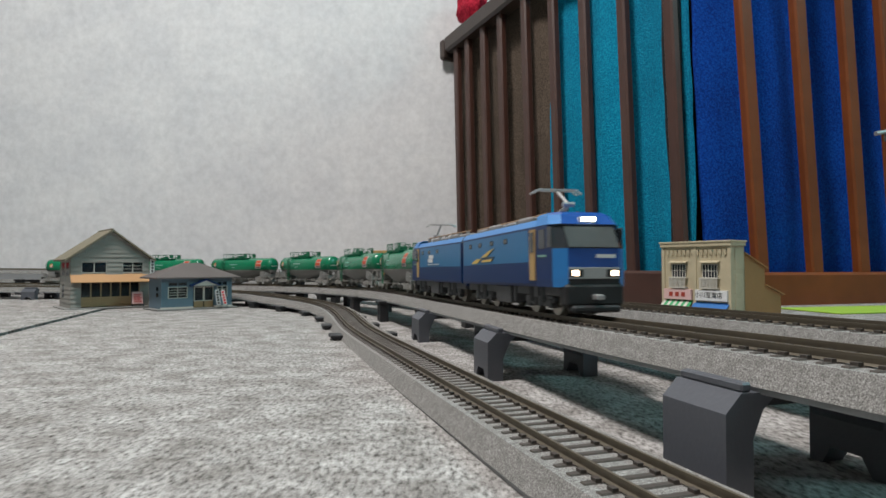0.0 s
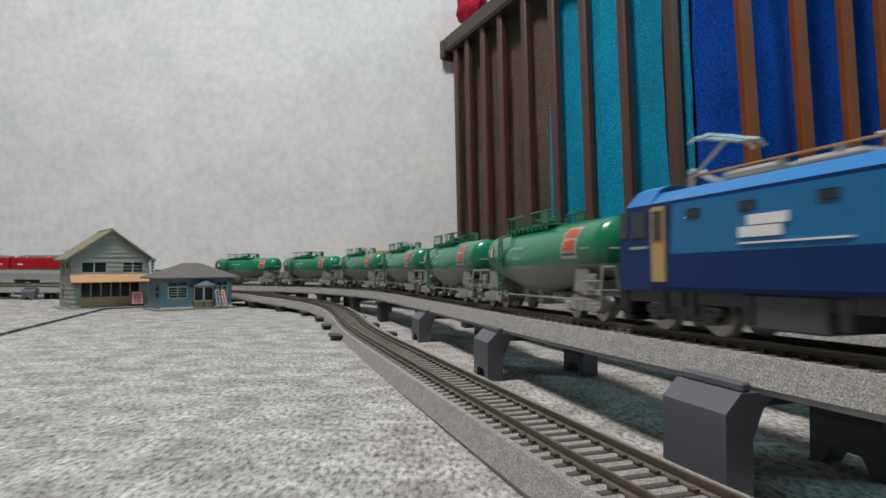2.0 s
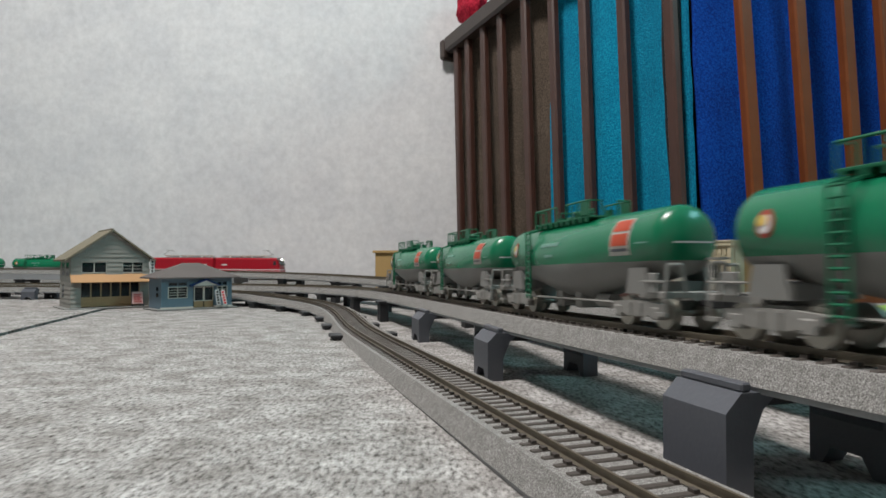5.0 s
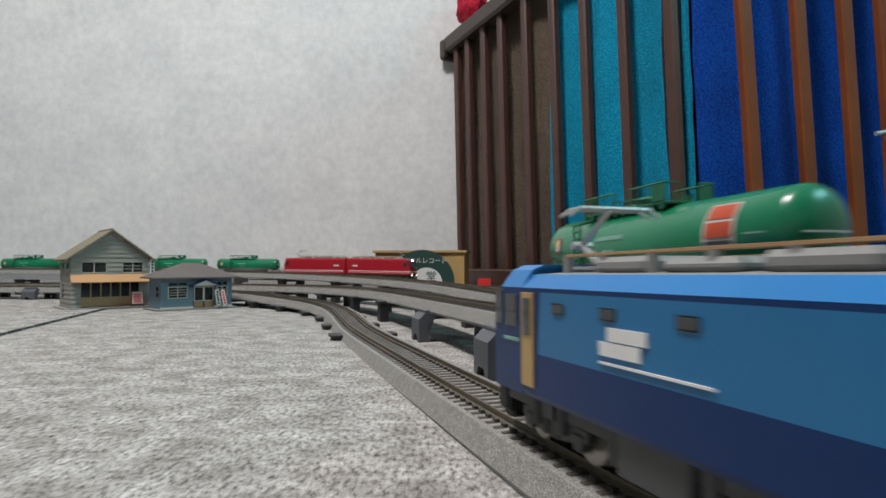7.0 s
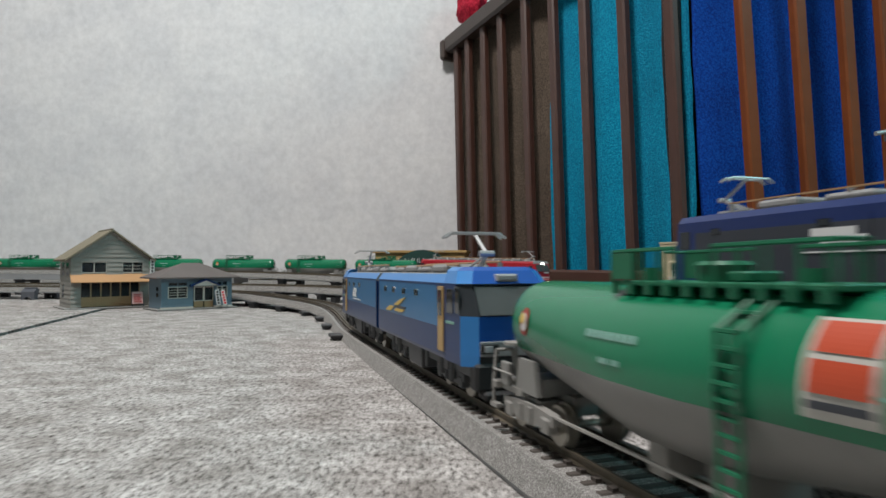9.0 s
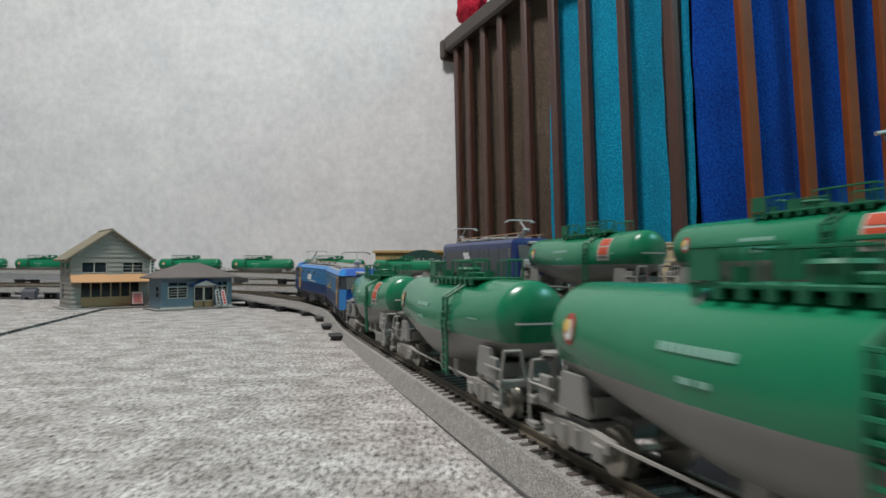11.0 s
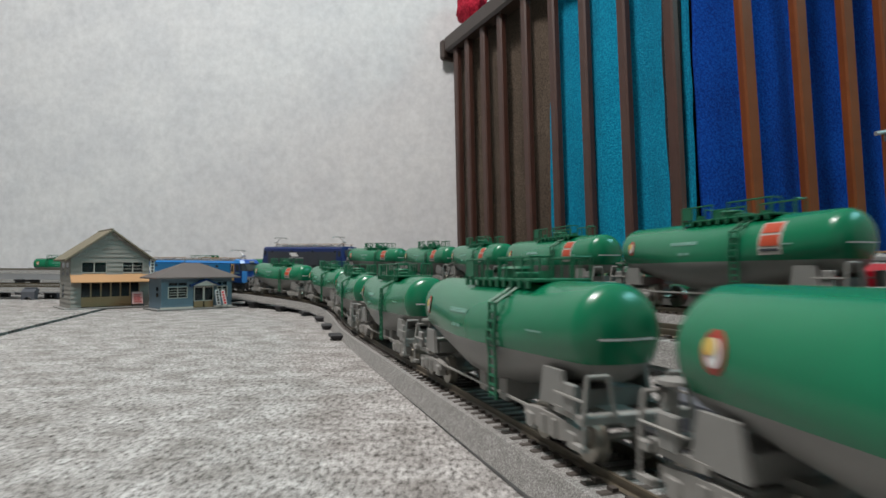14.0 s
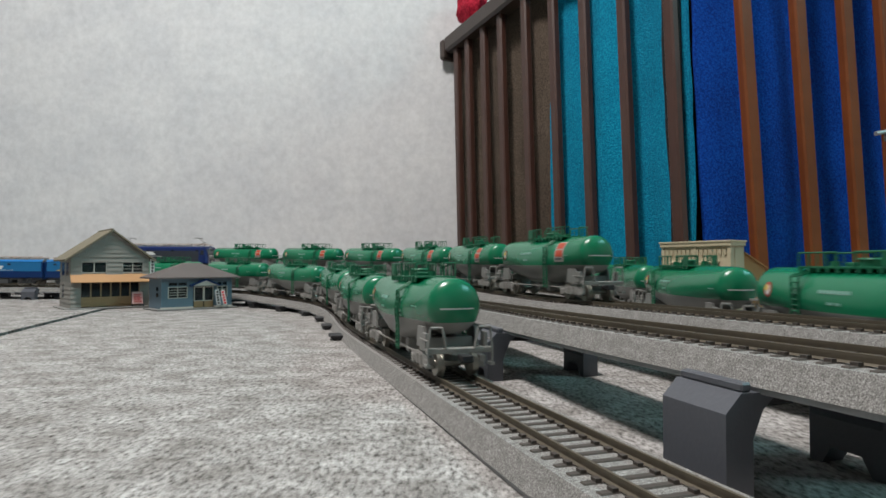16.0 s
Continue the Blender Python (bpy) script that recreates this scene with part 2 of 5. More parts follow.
def part(name, bm, material, parent, label="", smooth=False):
    return link(name, bm, material, parent, label, smooth)


def thing(name, label, category, group="", kind="", m=None):
    e = new(name)
    e.empty_display_size = .01
    if m is not None:
        e.matrix_world = m
    return tagged(e, label, category, group, kind)


def bx(bm, x0, x1, y0, y1, z0, z1, bevel=0.0, mi=0, m=None):
    v = [bm.verts.new((x, y, z)) for z in (z0, z1) for y in (y0, y1) for x in (x0, x1)]
    if m is not None:
        for q in v:
            q.co = m @ q.co
    fs = [bm.faces.new([v[i] for i in f]) for f in ((0, 2, 3, 1), (4, 5, 7, 6), (0, 1, 5, 4), (2, 6, 7, 3), (0, 4, 6, 2), (1, 3, 7, 5))]
    for f in fs:
        f.material_index = mi
    if bevel:
        es = list({e for f in fs for e in f.edges})
        bmesh.ops.bevel(bm, geom=es, offset=bevel, segments=1, affect="EDGES")
    return bm


def cyl(bm, a, b, r, seg=10, r2=None, mi=0):
    a, b = Vector(a), Vector(b)
    d = (b - a).normalized()
    u = d.orthogonal().normalized()
    w = d.cross(u)
    r2 = r if r2 is None else r2
    ra, rb = [], []
    for i in range(seg):
        c, s = math.cos(2 * math.pi * i / seg), math.sin(2 * math.pi * i / seg)
        ra.append(bm.verts.new(a + (u * c + w * s) * r))
        rb.append(bm.verts.new(b + (u * c + w * s) * r2))
    fs = [bm.faces.new((ra[i], ra[(i + 1) % seg], rb[(i + 1) % seg], rb[i])) for i in range(seg)]
    fs += [bm.faces.new(ra[::-1]), bm.faces.new(rb)]
    for f in fs:
        f.material_index = mi
    return bm


def wire(bm, points, r=.0004, seg=5, mi=0):
    for a, b in zip(points, points[1:]):
        cyl(bm, a, b, r, seg, mi=mi)
    return bm


def loft(bm, rings, cap=True, mi=0):
    """Closed rings of equally many points, joined to a skin."""
    vs = [[bm.verts.new(p) for p in ring] for ring in rings]
    n = len(vs[0])
    fs = []
    for a, b in zip(vs, vs[1:]):
        for i in range(n):
            j = (i + 1) % n
            fs.append(bm.faces.new((a[i], a[j], b[j], b[i])))
    if cap:
        fs += [bm.faces.new(vs[0][::-1]), bm.faces.new(vs[-1])]
    for f in fs:
        f.material_index = mi
    bmesh.ops.recalc_face_normals(bm, faces=fs)
    return bm


def poly(bm, points, depth, mi=0):
    """A flat outline in x, z, given thickness along y (from y=0 to depth)."""
    return loft(bm, [[(x, 0, z) for x, z in points], [(x, depth, z) for x, z in points]], mi=mi)


def cut(bm, co, no):
    bmesh.ops.bisect_plane(bm, geom=bm.verts[:] + bm.edges[:] + bm.faces[:], plane_co=co, plane_no=no)


def mirror_y(points):
    return [(p[0], -p[1], p[2]) for p in points]

# ---- tank wagons ----
TANK_HALF, TANK_TOP, DOME = .0718, .0440, .0645


def tank_barrel(x):
    """Radius of the shell without its ends: widest in the middle, tapering to both ends."""
    return .0176 - .0048 * max(0, (min(abs(x), DOME) - .010) / (DOME - .010))


def tank_radius(x):
    a, r = abs(x), tank_barrel(x)
    if a > DOME:
        q = min(1.0, (a - DOME) / (TANK_HALF - DOME))
        r *= (1 - q ** 2.4) ** .5 * .999 + .001
    return r


def tank_axis(x):
    return TANK_TOP - tank_barrel(x)


def tank_shell():
    bm = bmesh.new()
    half = [.010, .03, .05, DOME, .0662, .0677, .0690, .0700, .0708, .0713, .0716, TANK_HALF]
    xs = [-x for x in half[::-1]] + half
    loft(bm, [[(x, tank_radius(x) * math.cos(a), tank_axis(x) + tank_radius(x) * math.sin(a)) for a in [2 * math.pi * k / 36 for k in range(36)]] for x in xs])
    return bm


def tank_patch(x0, x1, z0, z1, side, mi=0, bm=None, lift=.00025, n=6, oval=False):
    """A print that lies on the tank's flank."""
    bm = bm or bmesh.new()
    if oval:
        cx, cz, rx, rz = (x0 + x1) / 2, (z0 + z1) / 2, abs(x1 - x0) / 2, (z1 - z0) / 2
        pts = [(cx + rx * math.cos(a), cz + rz * math.sin(a)) for a in [2 * math.pi * k / 16 for k in range(16)]]
        vs = []
        for x, z in pts:
            r, c = tank_radius(x) + lift, tank_axis(x)
            vs.append(bm.verts.new((x, side * math.sqrt(max(0, r * r - (z - c) ** 2)), z)))
        f = bm.faces.new(vs)
        f.material_index = mi
        return bm
    rows = []
    for i in range(n + 1):
        row = []
        for j in range(n + 1):
            x, z = x0 + (x1 - x0) * j / n, z0 + (z1 - z0) * i / n
            r, c = tank_radius(x) + lift, tank_axis(x)
            row.append(bm.verts.new((x, side * math.sqrt(max(0, r * r - (z - c) ** 2)), z)))
        rows.append(row)
    for a, b in zip(rows, rows[1:]):
        for j in range(n):
            f = bm.faces.new((a[j], a[j + 1], b[j + 1], b[j]))
            f.material_index = mi
    return bm


def wheelset(parent, x, r=.0054):
    bm = bmesh.new()
    for s in (1, -1):
        cyl(bm, (x, s * .0072, r), (x, s * .0096, r), r, 22)
        cyl(bm, (x, s * .0066, r), (x, s * .0074, r), r + .0007, 22)
        cyl(bm, (x, s * .0096, r), (x, s * .0101, r), r * .45, 12)
    cyl(bm, (x, -.0104, r), (x, .0104, r), .0011, 8)
    return part("wheelset", bm, WHEEL, parent, "bright metal wheels on one axle", smooth=True)


def bogie(parent, x, material, half=.0115, drop=.0, wheel=.0054):
    bm = bmesh.new()
    if wheel > .006:
        for s in (1, -1):
            for k in (-1, 1):
                cyl(bm, (x + k * .0065, s * .0140, .0060), (x + k * .0065, s * .0140, .0136), .0016, 8)
            bx(bm, x - .003, x + .003, s * .0135 - .0015, s * .0135 + .0015, .0085, .0138, .0004)
    for s in (1, -1):
        y0, y1 = s * .0108, s * .0134
        lo, hi = min(y0, y1), max(y0, y1)
        poly_pts = [(x - half - .004, .0062), (x - half - .004, .0088), (x - .006, .0096), (x + .006, .0096), (x + half + .004, .0088), (x + half + .004, .0062), (x + .005, .0040), (x - .005, .0040)]
        ring = [[(a, lo, b) for a, b in poly_pts], [(a, hi, b) for a, b in poly_pts]]
        loft(bm, ring)
        for k in (-1, 1):
            bx(bm, x + k * half - .0022, x + k * half + .0022, lo - .0004, hi + .0006, .0034, .0078, .0005)
            cyl(bm, (x + k * .003, (lo + hi) / 2 + s * .0012, .0042), (x + k * .003, (lo + hi) / 2 + s * .0012, .0088), .0012, 8)
    bx(bm, x - .005, x + .005, -.011, .011, .0055, .0105)
    b = part("bogie", bm, material, parent)
    for k in (-1, 1):
        wheelset(b, x + k * half, wheel)
    return b


def end_gear(parent, k):
    """Headstock, steps, handrails and coupler at one end of a wagon."""
    bm = bmesh.new()
    e = k * .0752
    bx(bm, min(e, e - k * .003), max(e, e - k * .003), -.0155, .0155, .0108, .0132, .0004)
    bx(bm, min(k * .058, e), max(k * .058, e), -.0135, -.0118, .0108, .0126)
    bx(bm, min(k * .058, e), max(k * .058, e), .0118, .0135, .0108, .0126)
    bx(bm, min(k * .045, e), max(k * .045, e), -.004, .004, .0100, .0122)
    part("end_frame", bm, BOGIE_GREY, parent, smooth=False)
    bm = bmesh.new()
    for s in (1, -1):
        bm = bmesh.new()
        ring = [(k * .056 - .0068, .0120), (k * .056 + .0068, .0120), (k * .056 + .0048, .0215), (k * .056 - .0048, .0215)]
        loft(bm, [[(x, s * .0118, z) for x, z in ring], [(x, s * .0132, z) for x, z in ring]])
        sp = part("saddle", bm, TANK_GREY, parent)
        part("end_plate", bx(bmesh.new(), k * .0675 - .0028, k * .0675 + .0028, s * .0140 - .0008, s * .0140 + .0008, .0125, .0195, .0003), TANK_GREY, parent)
    part("bolster", bx(bmesh.new(), k * .056 - .006, k * .056 + .006, -.0105, .0105, .0118, .0165), TANK_GREY, parent)
    for s in (1, -1):
        part("handrail", wire(bmesh.new(), [(e, s * .0150, .0125), (e, s * .0140, .0222), (e, s * .0085, .0222), (e, s * .0065, .0125)], .00060, 6), BOGIE_GREY, parent)
        part("side_rail", wire(bmesh.new(), [(e, s * .0150, .0165), (e - k * .014, s * .0150, .0165)], .0004), BOGIE_GREY, parent)
        bm = bmesh.new()
        bx(bm, e - k * .002 - .0025, e - k * .002 + .0025, s * .0150 - .001, s * .0150 + .001, .0050, .0062)
        wire(bm, [(e, s * .0150, .0125), (e, s * .0150, .0055)], .0005)
        part("step", bm, BOGIE_GREY, parent)
    bm = bmesh.new()
    bx(bm, min(e, e + k * .0085), max(e, e + k * .0085), -.0016, .0016, .0082, .0106, .0004)
    bx(bm, min(e + k * .006, e + k * .0095), max(e + k * .006, e + k * .0095), -.0028, .0028, .0078, .0112, .0005)
    part("coupler", bm, DARK, parent)
    if k > 0:
        bm = bmesh.new()
        cyl(bm, (e - .003, .0085, .0125), (e - .003, .0085, .0240), .0006, 8)
        cyl(bm, (e - .003, .0085, .0240), (e - .003, .0085, .0248), .0040, 16)
        part("brake_wheel", bm, BOGIE_GREY, parent, "pale horizontal brake wheel on a post")


def ladder(parent, x, side):
    def y_at(z):
        r, c = tank_radius(x), tank_axis(x)
        return side * max(.0166, math.sqrt(max(0, r * r - (z - c) ** 2)) + .001) if z < tank_axis(x) + .012 else side * (math.sqrt(max(0, r * r - (z - c) ** 2)) + .001)
    zs = [.0075, .014, .020, .027, .033, .037, .040, .0425]
    lad = part("ladder", wire(bmesh.new(), [(x - .0024, y_at(z), z) for z in zs], .00055), FRAME_GREEN, parent, "green ladder down the tank flank")
    part("stile", wire(bmesh.new(), [(x + .0024, y_at(z), z) for z in zs], .00055), FRAME_GREEN, lad)
    for i in range(12):
        z = .009 + i * .0028
        part("rung", wire(bmesh.new(), [(x - .0024, y_at(z), z), (x + .0024, y_at(z), z)], .00045), FRAME_GREEN, lad)


def tank_wagon(labelled=True):
    """x looks forward; on the +y flank the badge is at the front, on the -y flank at the rear."""
    w = thing("tank_wagon", "glossy green model tank wagon with grey belly on its track", "tank wagon", "tank wagons of the freight trains")
    for name, m, lower in (("tank_top", TANK_GREEN, False), ("tank_belly", TANK_GREY, True)):
        bm = tank_shell()
        bmesh.ops.bisect_plane(bm, geom=bm.verts[:] + bm.edges[:] + bm.faces[:], plane_co=(0, 0, .0238), plane_no=(0, 0, 1), clear_outer=lower, clear_inner=not lower)
        part(name, bm, m, w, "lower tank half in matt grey" if lower else "", smooth=True)
    # walkway with a raised middle, manhole, valves, railings
    bm = bmesh.new()
    bx(bm, -.039, .018, -.0100, .0100, .0436, .0446, .0002)
    part("walkway", bm, FRAME_GREEN, w, "green plastic walkway on the tank")
    for i in range(10):
        x = -.0375 + i * .0058
        for s in (1, -1):
            part("bracket", bx(bmesh.new(), x, x + .0018, s * .0103 - .0005, s * .0103 + .0005, .0418, .0440), FRAME_GREEN, w)
    bm = bmesh.new()
    cyl(bm, (-.006, 0, .0440), (-.006, 0, .0478), .0048, 16)
    cyl(bm, (-.006, 0, .0478), (-.006, 0, .0486), .0054, 16, .0045)
    part("manhole", bm, FRAME_GREEN, w, smooth=True)
    part("valve", cyl(bmesh.new(), (.012, .003, .0440), (.012, .003, .0475), .0018, 10), FRAME_GREEN, w, smooth=True)
    part("valve", cyl(bmesh.new(), (-.024, -.002, .0440), (-.024, -.002, .0470), .0022, 10), FRAME_GREEN, w, smooth=True)
    part("valve_box", bx(bmesh.new(), -.016, -.011, -.004, .004, .0446, .0466, .0004), FRAME_GREEN, w)
    for s in (1, -1):
        for x0, x1 in ((-.038, -.014), (-.004, .017)):
            bm = bmesh.new()
            y = s * .0100
            wire(bm, [(x0, y, .0440), (x0, y, .0512), (x1, y, .0512), (x1, y, .0440)], .00045)
            for k in range(1, 4):
                x = x0 + (x1 - x0) * k / 4
                wire(bm, [(x, y, .0440), (x, y, .0512)], .00036)
            part("railing", bm, FRAME_GREEN, w, "thin green wire railing")
        part("plate", bx(bmesh.new(), .0095, .0170, s * .0100 - .0003, s * .0100 + .0003, .0450, .0508), FRAME_GREEN, w, "small green plate on the railing")
    for x in (-.038, .017):
        for s in (1, -1):
            part("railing", wire(bmesh.new(), [(x, s * .0100, .0512), (x, s * .004, .0512), (x, s * .004, .0440)], .00040), FRAME_GREEN, w, "thin green wire railing")
    ladder(w, -.024, 1)
    ladder(w, -.033, -1)
    # prints
    for side, d in ((1, 1), (-1, -1)):
        bm = tank_patch(d * .0592, d * .0530, .0285, .0365, side, oval=True)
        part("badge", bm, BADGE_RED, w, "round red badge")
        bm = tank_patch(d * .0580, d * .0541, .0297, .0350, side, oval=True, lift=.0004)
        part("badge_face", bm, WHITE, w, "white centre of the badge")
        bm = tank_patch(d * .0586, d * .0552, .0318, .0350, side, oval=True, lift=.00055)
        part("badge_mark", bm, YELLOW, w, "yellow mark on the badge")
        for k in range(9):
            x0 = d * (.019 - .0022 * k)
            part("lettering_bar", tank_patch(x0, x0 - d * .0018, .0322, .0338, side, n=2), PALE, w)
        part("lettering_bar", tank_patch(d * .012, d * .008, .0272, .0284, side, n=3), PALE, w)
        part("lettering_bar", tank_patch(d * .007, d * .004, .0272, .0284, side, n=3), PALE, w)
        mark = (-.0440, -.0520) if side > 0 else (.0560, .0630)
        part("lettering_bar", tank_patch(*mark, .0302, .0307, side), PALE, w)
        if labelled:
            x0, x1 = (-.047, -.036) if side > 0 else (.041, .053)
            bm = tank_patch(x0, x1, .0262, .0400, side)
            part("warning_label", bm, LABEL_WHITE, w, "white label frame")
            bm = tank_patch(x0 + .001, x1 - .001, .0298, .0344, side, lift=.00045)
            tank_patch(x0 + .001, x1 - .001, .0354, .0396, side, bm=bm, lift=.00045)
            part("warning_field", bm, ORANGE, w, "orange fields of the label")
            bm = tank_patch(x0 + .001, x1 - .001, .0276, .0288, side, lift=.00045)
            part("warning_bar", bm, CHARCOAL, w)
    # white mark across each end
    for d in (1, -1):
        bm = bmesh.new()
        vs = []
        for z in (.0298, .0304):
            row = []
            for k in range(9):
                y = -.008 + .002 * k
                r0 = min(1.0, math.sqrt(y * y + (z - tank_axis(DOME)) ** 2) / tank_barrel(DOME))
                row.append(bm.verts.new((d * (DOME + (TANK_HALF - DOME) * (1 - r0 * r0) ** (1 / 2.4) + .0003), y, z)))
            vs.append(row)
        for k in range(8):
            bm.faces.new((vs[0][k], vs[0][k + 1], vs[1][k + 1], vs[1][k]))
        part("end_mark", bm, WHITE, w, "thin white stripe on the tank end")
    # belly fittings
    bm = bmesh.new()
    for x in (-.014, .004):
        bx(bm, x - .003, x + .003, -.009, .009, .0045, .0120, .0005)
    cyl(bm, (.018, -.006, .0085), (.030, -.006, .0085), .0028, 12)
    wire(bm, [(-.045, .0125, .0085), (.045, .0125, .0085)], .0005)
    wire(bm, [(-.045, -.0125, .0085), (.045, -.0125, .0085)], .0005)
    cyl(bm, (-.005, 0, .0060), (-.005, 0, .0120), .0032, 12)
    part("brake_gear", bm, BOGIE_GREY, w)
    for k in (-1, 1):
        bogie(w, k * .0555, BOGIE_GREY)
        end_gear(w, k)
    return w


# ---- locomotives ----
def pantograph(parent, x, d, up=.0152):
    """A raised single arm; d: the way its knee points."""
    z = .0475
    bm = bmesh.new()
    for s in (1, -1):
        wire(bm, [(x - .008, s * .006, z), (x + .008, s * .006, z)], .0006)
        for q in (-.007, .007):
            cyl(bm, (x + q, s * .006, z - .0025), (x + q, s * .006, z), .0011, 8)
    knee, top = (x + d * .011, 0, z + up * .42), (x - d * .003, 0, z + up)
    wire(bm, [(x - d * .004, .003, z), knee], .0009)
    wire(bm, [(x - d * .004, -.003, z), knee], .0006)
    wire(bm, [knee, top], .0008)
    wire(bm, [(x - d * .001, 0, z), (x + d * .009, 0, z + up * .36)], .0004)
    for q in (-.0022, .0022):
        wire(bm, [(top[0] + q, -.0132, top[2] - .0020), (top[0] + q, -.0102, top[2]), (top[0] + q, .0102, top[2]), (top[0] + q, .0132, top[2] - .0020)], .0006)
    for s in (-.008, .008):
        wire(bm, [(top[0] - .0022, s, top[2]), (top[0] + .0022, s, top[2])], .0005)
    cyl(bm, (knee[0], -.003, knee[2]), (knee[0], .003, knee[2]), .0012, 8)
    return part("pantograph", bm, SILVER, parent, "raised silver single-arm pantograph")


def hull(x_back, x_nose, cab_back, style):
    """Body shell: rings of yz outline along x; the cab end narrows and rakes."""
    def ring(x, w, zr, lean=0.0):
        pts = [(w * .97, .0136), (w, .0150), (w, .0428), (w - .0022, zr), (w * .35, zr + .0008), (-w * .35, zr + .0008), (-(w - .0022), zr), (-w, .0428), (-w, .0150), (-w * .97, .0136)]
        return [(x - max(0, z - .028) * lean, y, z) for y, z in pts]
    w = .0180
    rings = []
    if cab_back:
        rings += [ring(-x_nose, w - .0034, .0448, -.42), ring(-x_nose + .0035, w, .0458, -.25)]
    else:
        rings += [ring(x_back, w, .0460)]
    rings += [ring(x_nose - .0035, w, .0458, .25), ring(x_nose, w - .0034, .0448, .42)]
    bm = bmesh.new()
    loft(bm, rings)
    for z in style["cuts"]:
        cut(bm, (0, 0, z), (0, 0, 1))
    for x in [x_nose - .019, x_nose - .0035] + ([-x_nose + .019, -x_nose + .0035] if cab_back else []):
        cut(bm, (x, 0, 0), (1, 0, 0))
    if not cab_back:
        cut(bm, (x_back + .0045, 0, 0), (1, 0, 0))
    bm.normal_update()
    for f in bm.faces:
        c, n = f.calc_center_median(), f.normal
        ends = c.x > x_nose - .0035 or (cab_back and c.x < -x_nose + .0035)
        cab = c.x > x_nose - .019 or (cab_back and c.x < -x_nose + .019)
        f.material_index = style["paint"](c, n, ends, cab)
        if not cab_back and c.x < x_back + .0045 and c.z < .0455:
            f.material_index = 1
    return bm


def hull_eh(x_back, half):
    """Twin-unit body: a plain box with a slanting colour edge, and a cab stacked from plan outlines that rakes above its waist."""
    bm = bmesh.new()
    w, x_cab = .0180, half - .0240
    prof = [(w * .97, .0136), (w, .0150), (w, .0425), (w - .0024, .0460), (.006, .0466), (-.006, .0466), (-(w - .0024), .0460), (-w, .0425), (-w, .0150), (-w * .97, .0136)]
    loft(bm, [[(x, y, z) for y, z in prof] for x in (x_back, x_cab)])
    for z in (.0255, .0414):
        cut(bm, (0, 0, z), (0, 0, 1))
    edge = half - .0335
    cut(bm, (edge, 0, .034), (1, 0, .11))
    cut(bm, (x_back + .0025, 0, 0), (1, 0, 0))
    bm.normal_update()
    for f in bm.faces:
        c, n = f.calc_center_median(), f.normal
        if c.z > .0422:
            f.material_index = 2 if abs(n.y) > .3 else 3
        elif abs(n.x) > .5 or c.z > .0414 or c.z < .0255 or c.x + .11 * (c.z - .034) > edge or c.x < x_back + .0025:
            f.material_index = 1
        else:
            f.material_index = 0
    # height, front, depth of the corner facet, half width of the front, half width of the sides, rear
    plan = [(.0136, half, .0052, .0128, .0178, 0), (.0173, half, .0052, .0128, .0180, 0), (.0311, half - .0002, .0052, .0128, .0180, 0), (.0418, half - .0058, .0046, .0132, .0180, 0),
            (.0421, half - .0048, .0052, .0136, .0180, 0), (.0425, half - .0048, .0052, .0136, .0180, 0), (.0472, half - .0088, .0050, .0118, .0160, -.002), (.0486, half - .0115, .0040, .0100, .0135, -.004)]
    rings = [[(x_cab + r, -ws, z), (xf - ch, -ws, z), (xf, -wf, z), (xf, wf, z), (xf - ch, ws, z), (x_cab + r, ws, z)] for z, xf, ch, wf, ws, r in plan]
    seen = set(bm.faces)
    loft(bm, rings)
    bm.normal_update()
    for f in bm.faces:
        if f in seen:
            continue
        c, n = f.calc_center_median(), f.normal
        front, corner = abs(n.y) < .3 and n.x > .3, abs(n.y) >= .3 and n.x > .3
        if c.z > .0425:
            f.material_index = 4 if front or n.z > .9 else 2
        elif c.z > .0312:
            f.material_index = 6 if front or corner else 1
        elif corner:
            f.material_index = 2
        elif front:
            f.material_index = 5 if c.z < .0173 else 4
        else:
            f.material_index = 1
    return bm


def paint_ef(c, n, ends, cab):
    if c.z > .0422:
        return 3 if abs(n.y) < .3 and not cab else 1
    if cab:
        return 1
    return 1 if c.z > .0375 else 0


def paint_red(c, n, ends, cab):
    if c.z > .0422 and abs(n.y) < .3 and not ends:
        return 3
    if .0195 < c.z < .0208 or .0170 < c.z < .0176:
        return 2
    return 0


STYLES = {
    "eh": dict(mats=[BLUE_SKY, BLUE_DEEP, BLUE_EDGE, ROOF_GREY, BLUE_FACE, DARK, WINDOW]),
    "ef": dict(cuts=(.0185, .0375, .0422), paint=paint_ef, mats=[CHARCOAL, NAVY, NAVY, ROOF_GREY]),
    "red": dict(cuts=(.0170, .0176, .0195, .0208, .0422), paint=paint_red, mats=[RED, RED, WHITE, ROOF_GREY]),
}


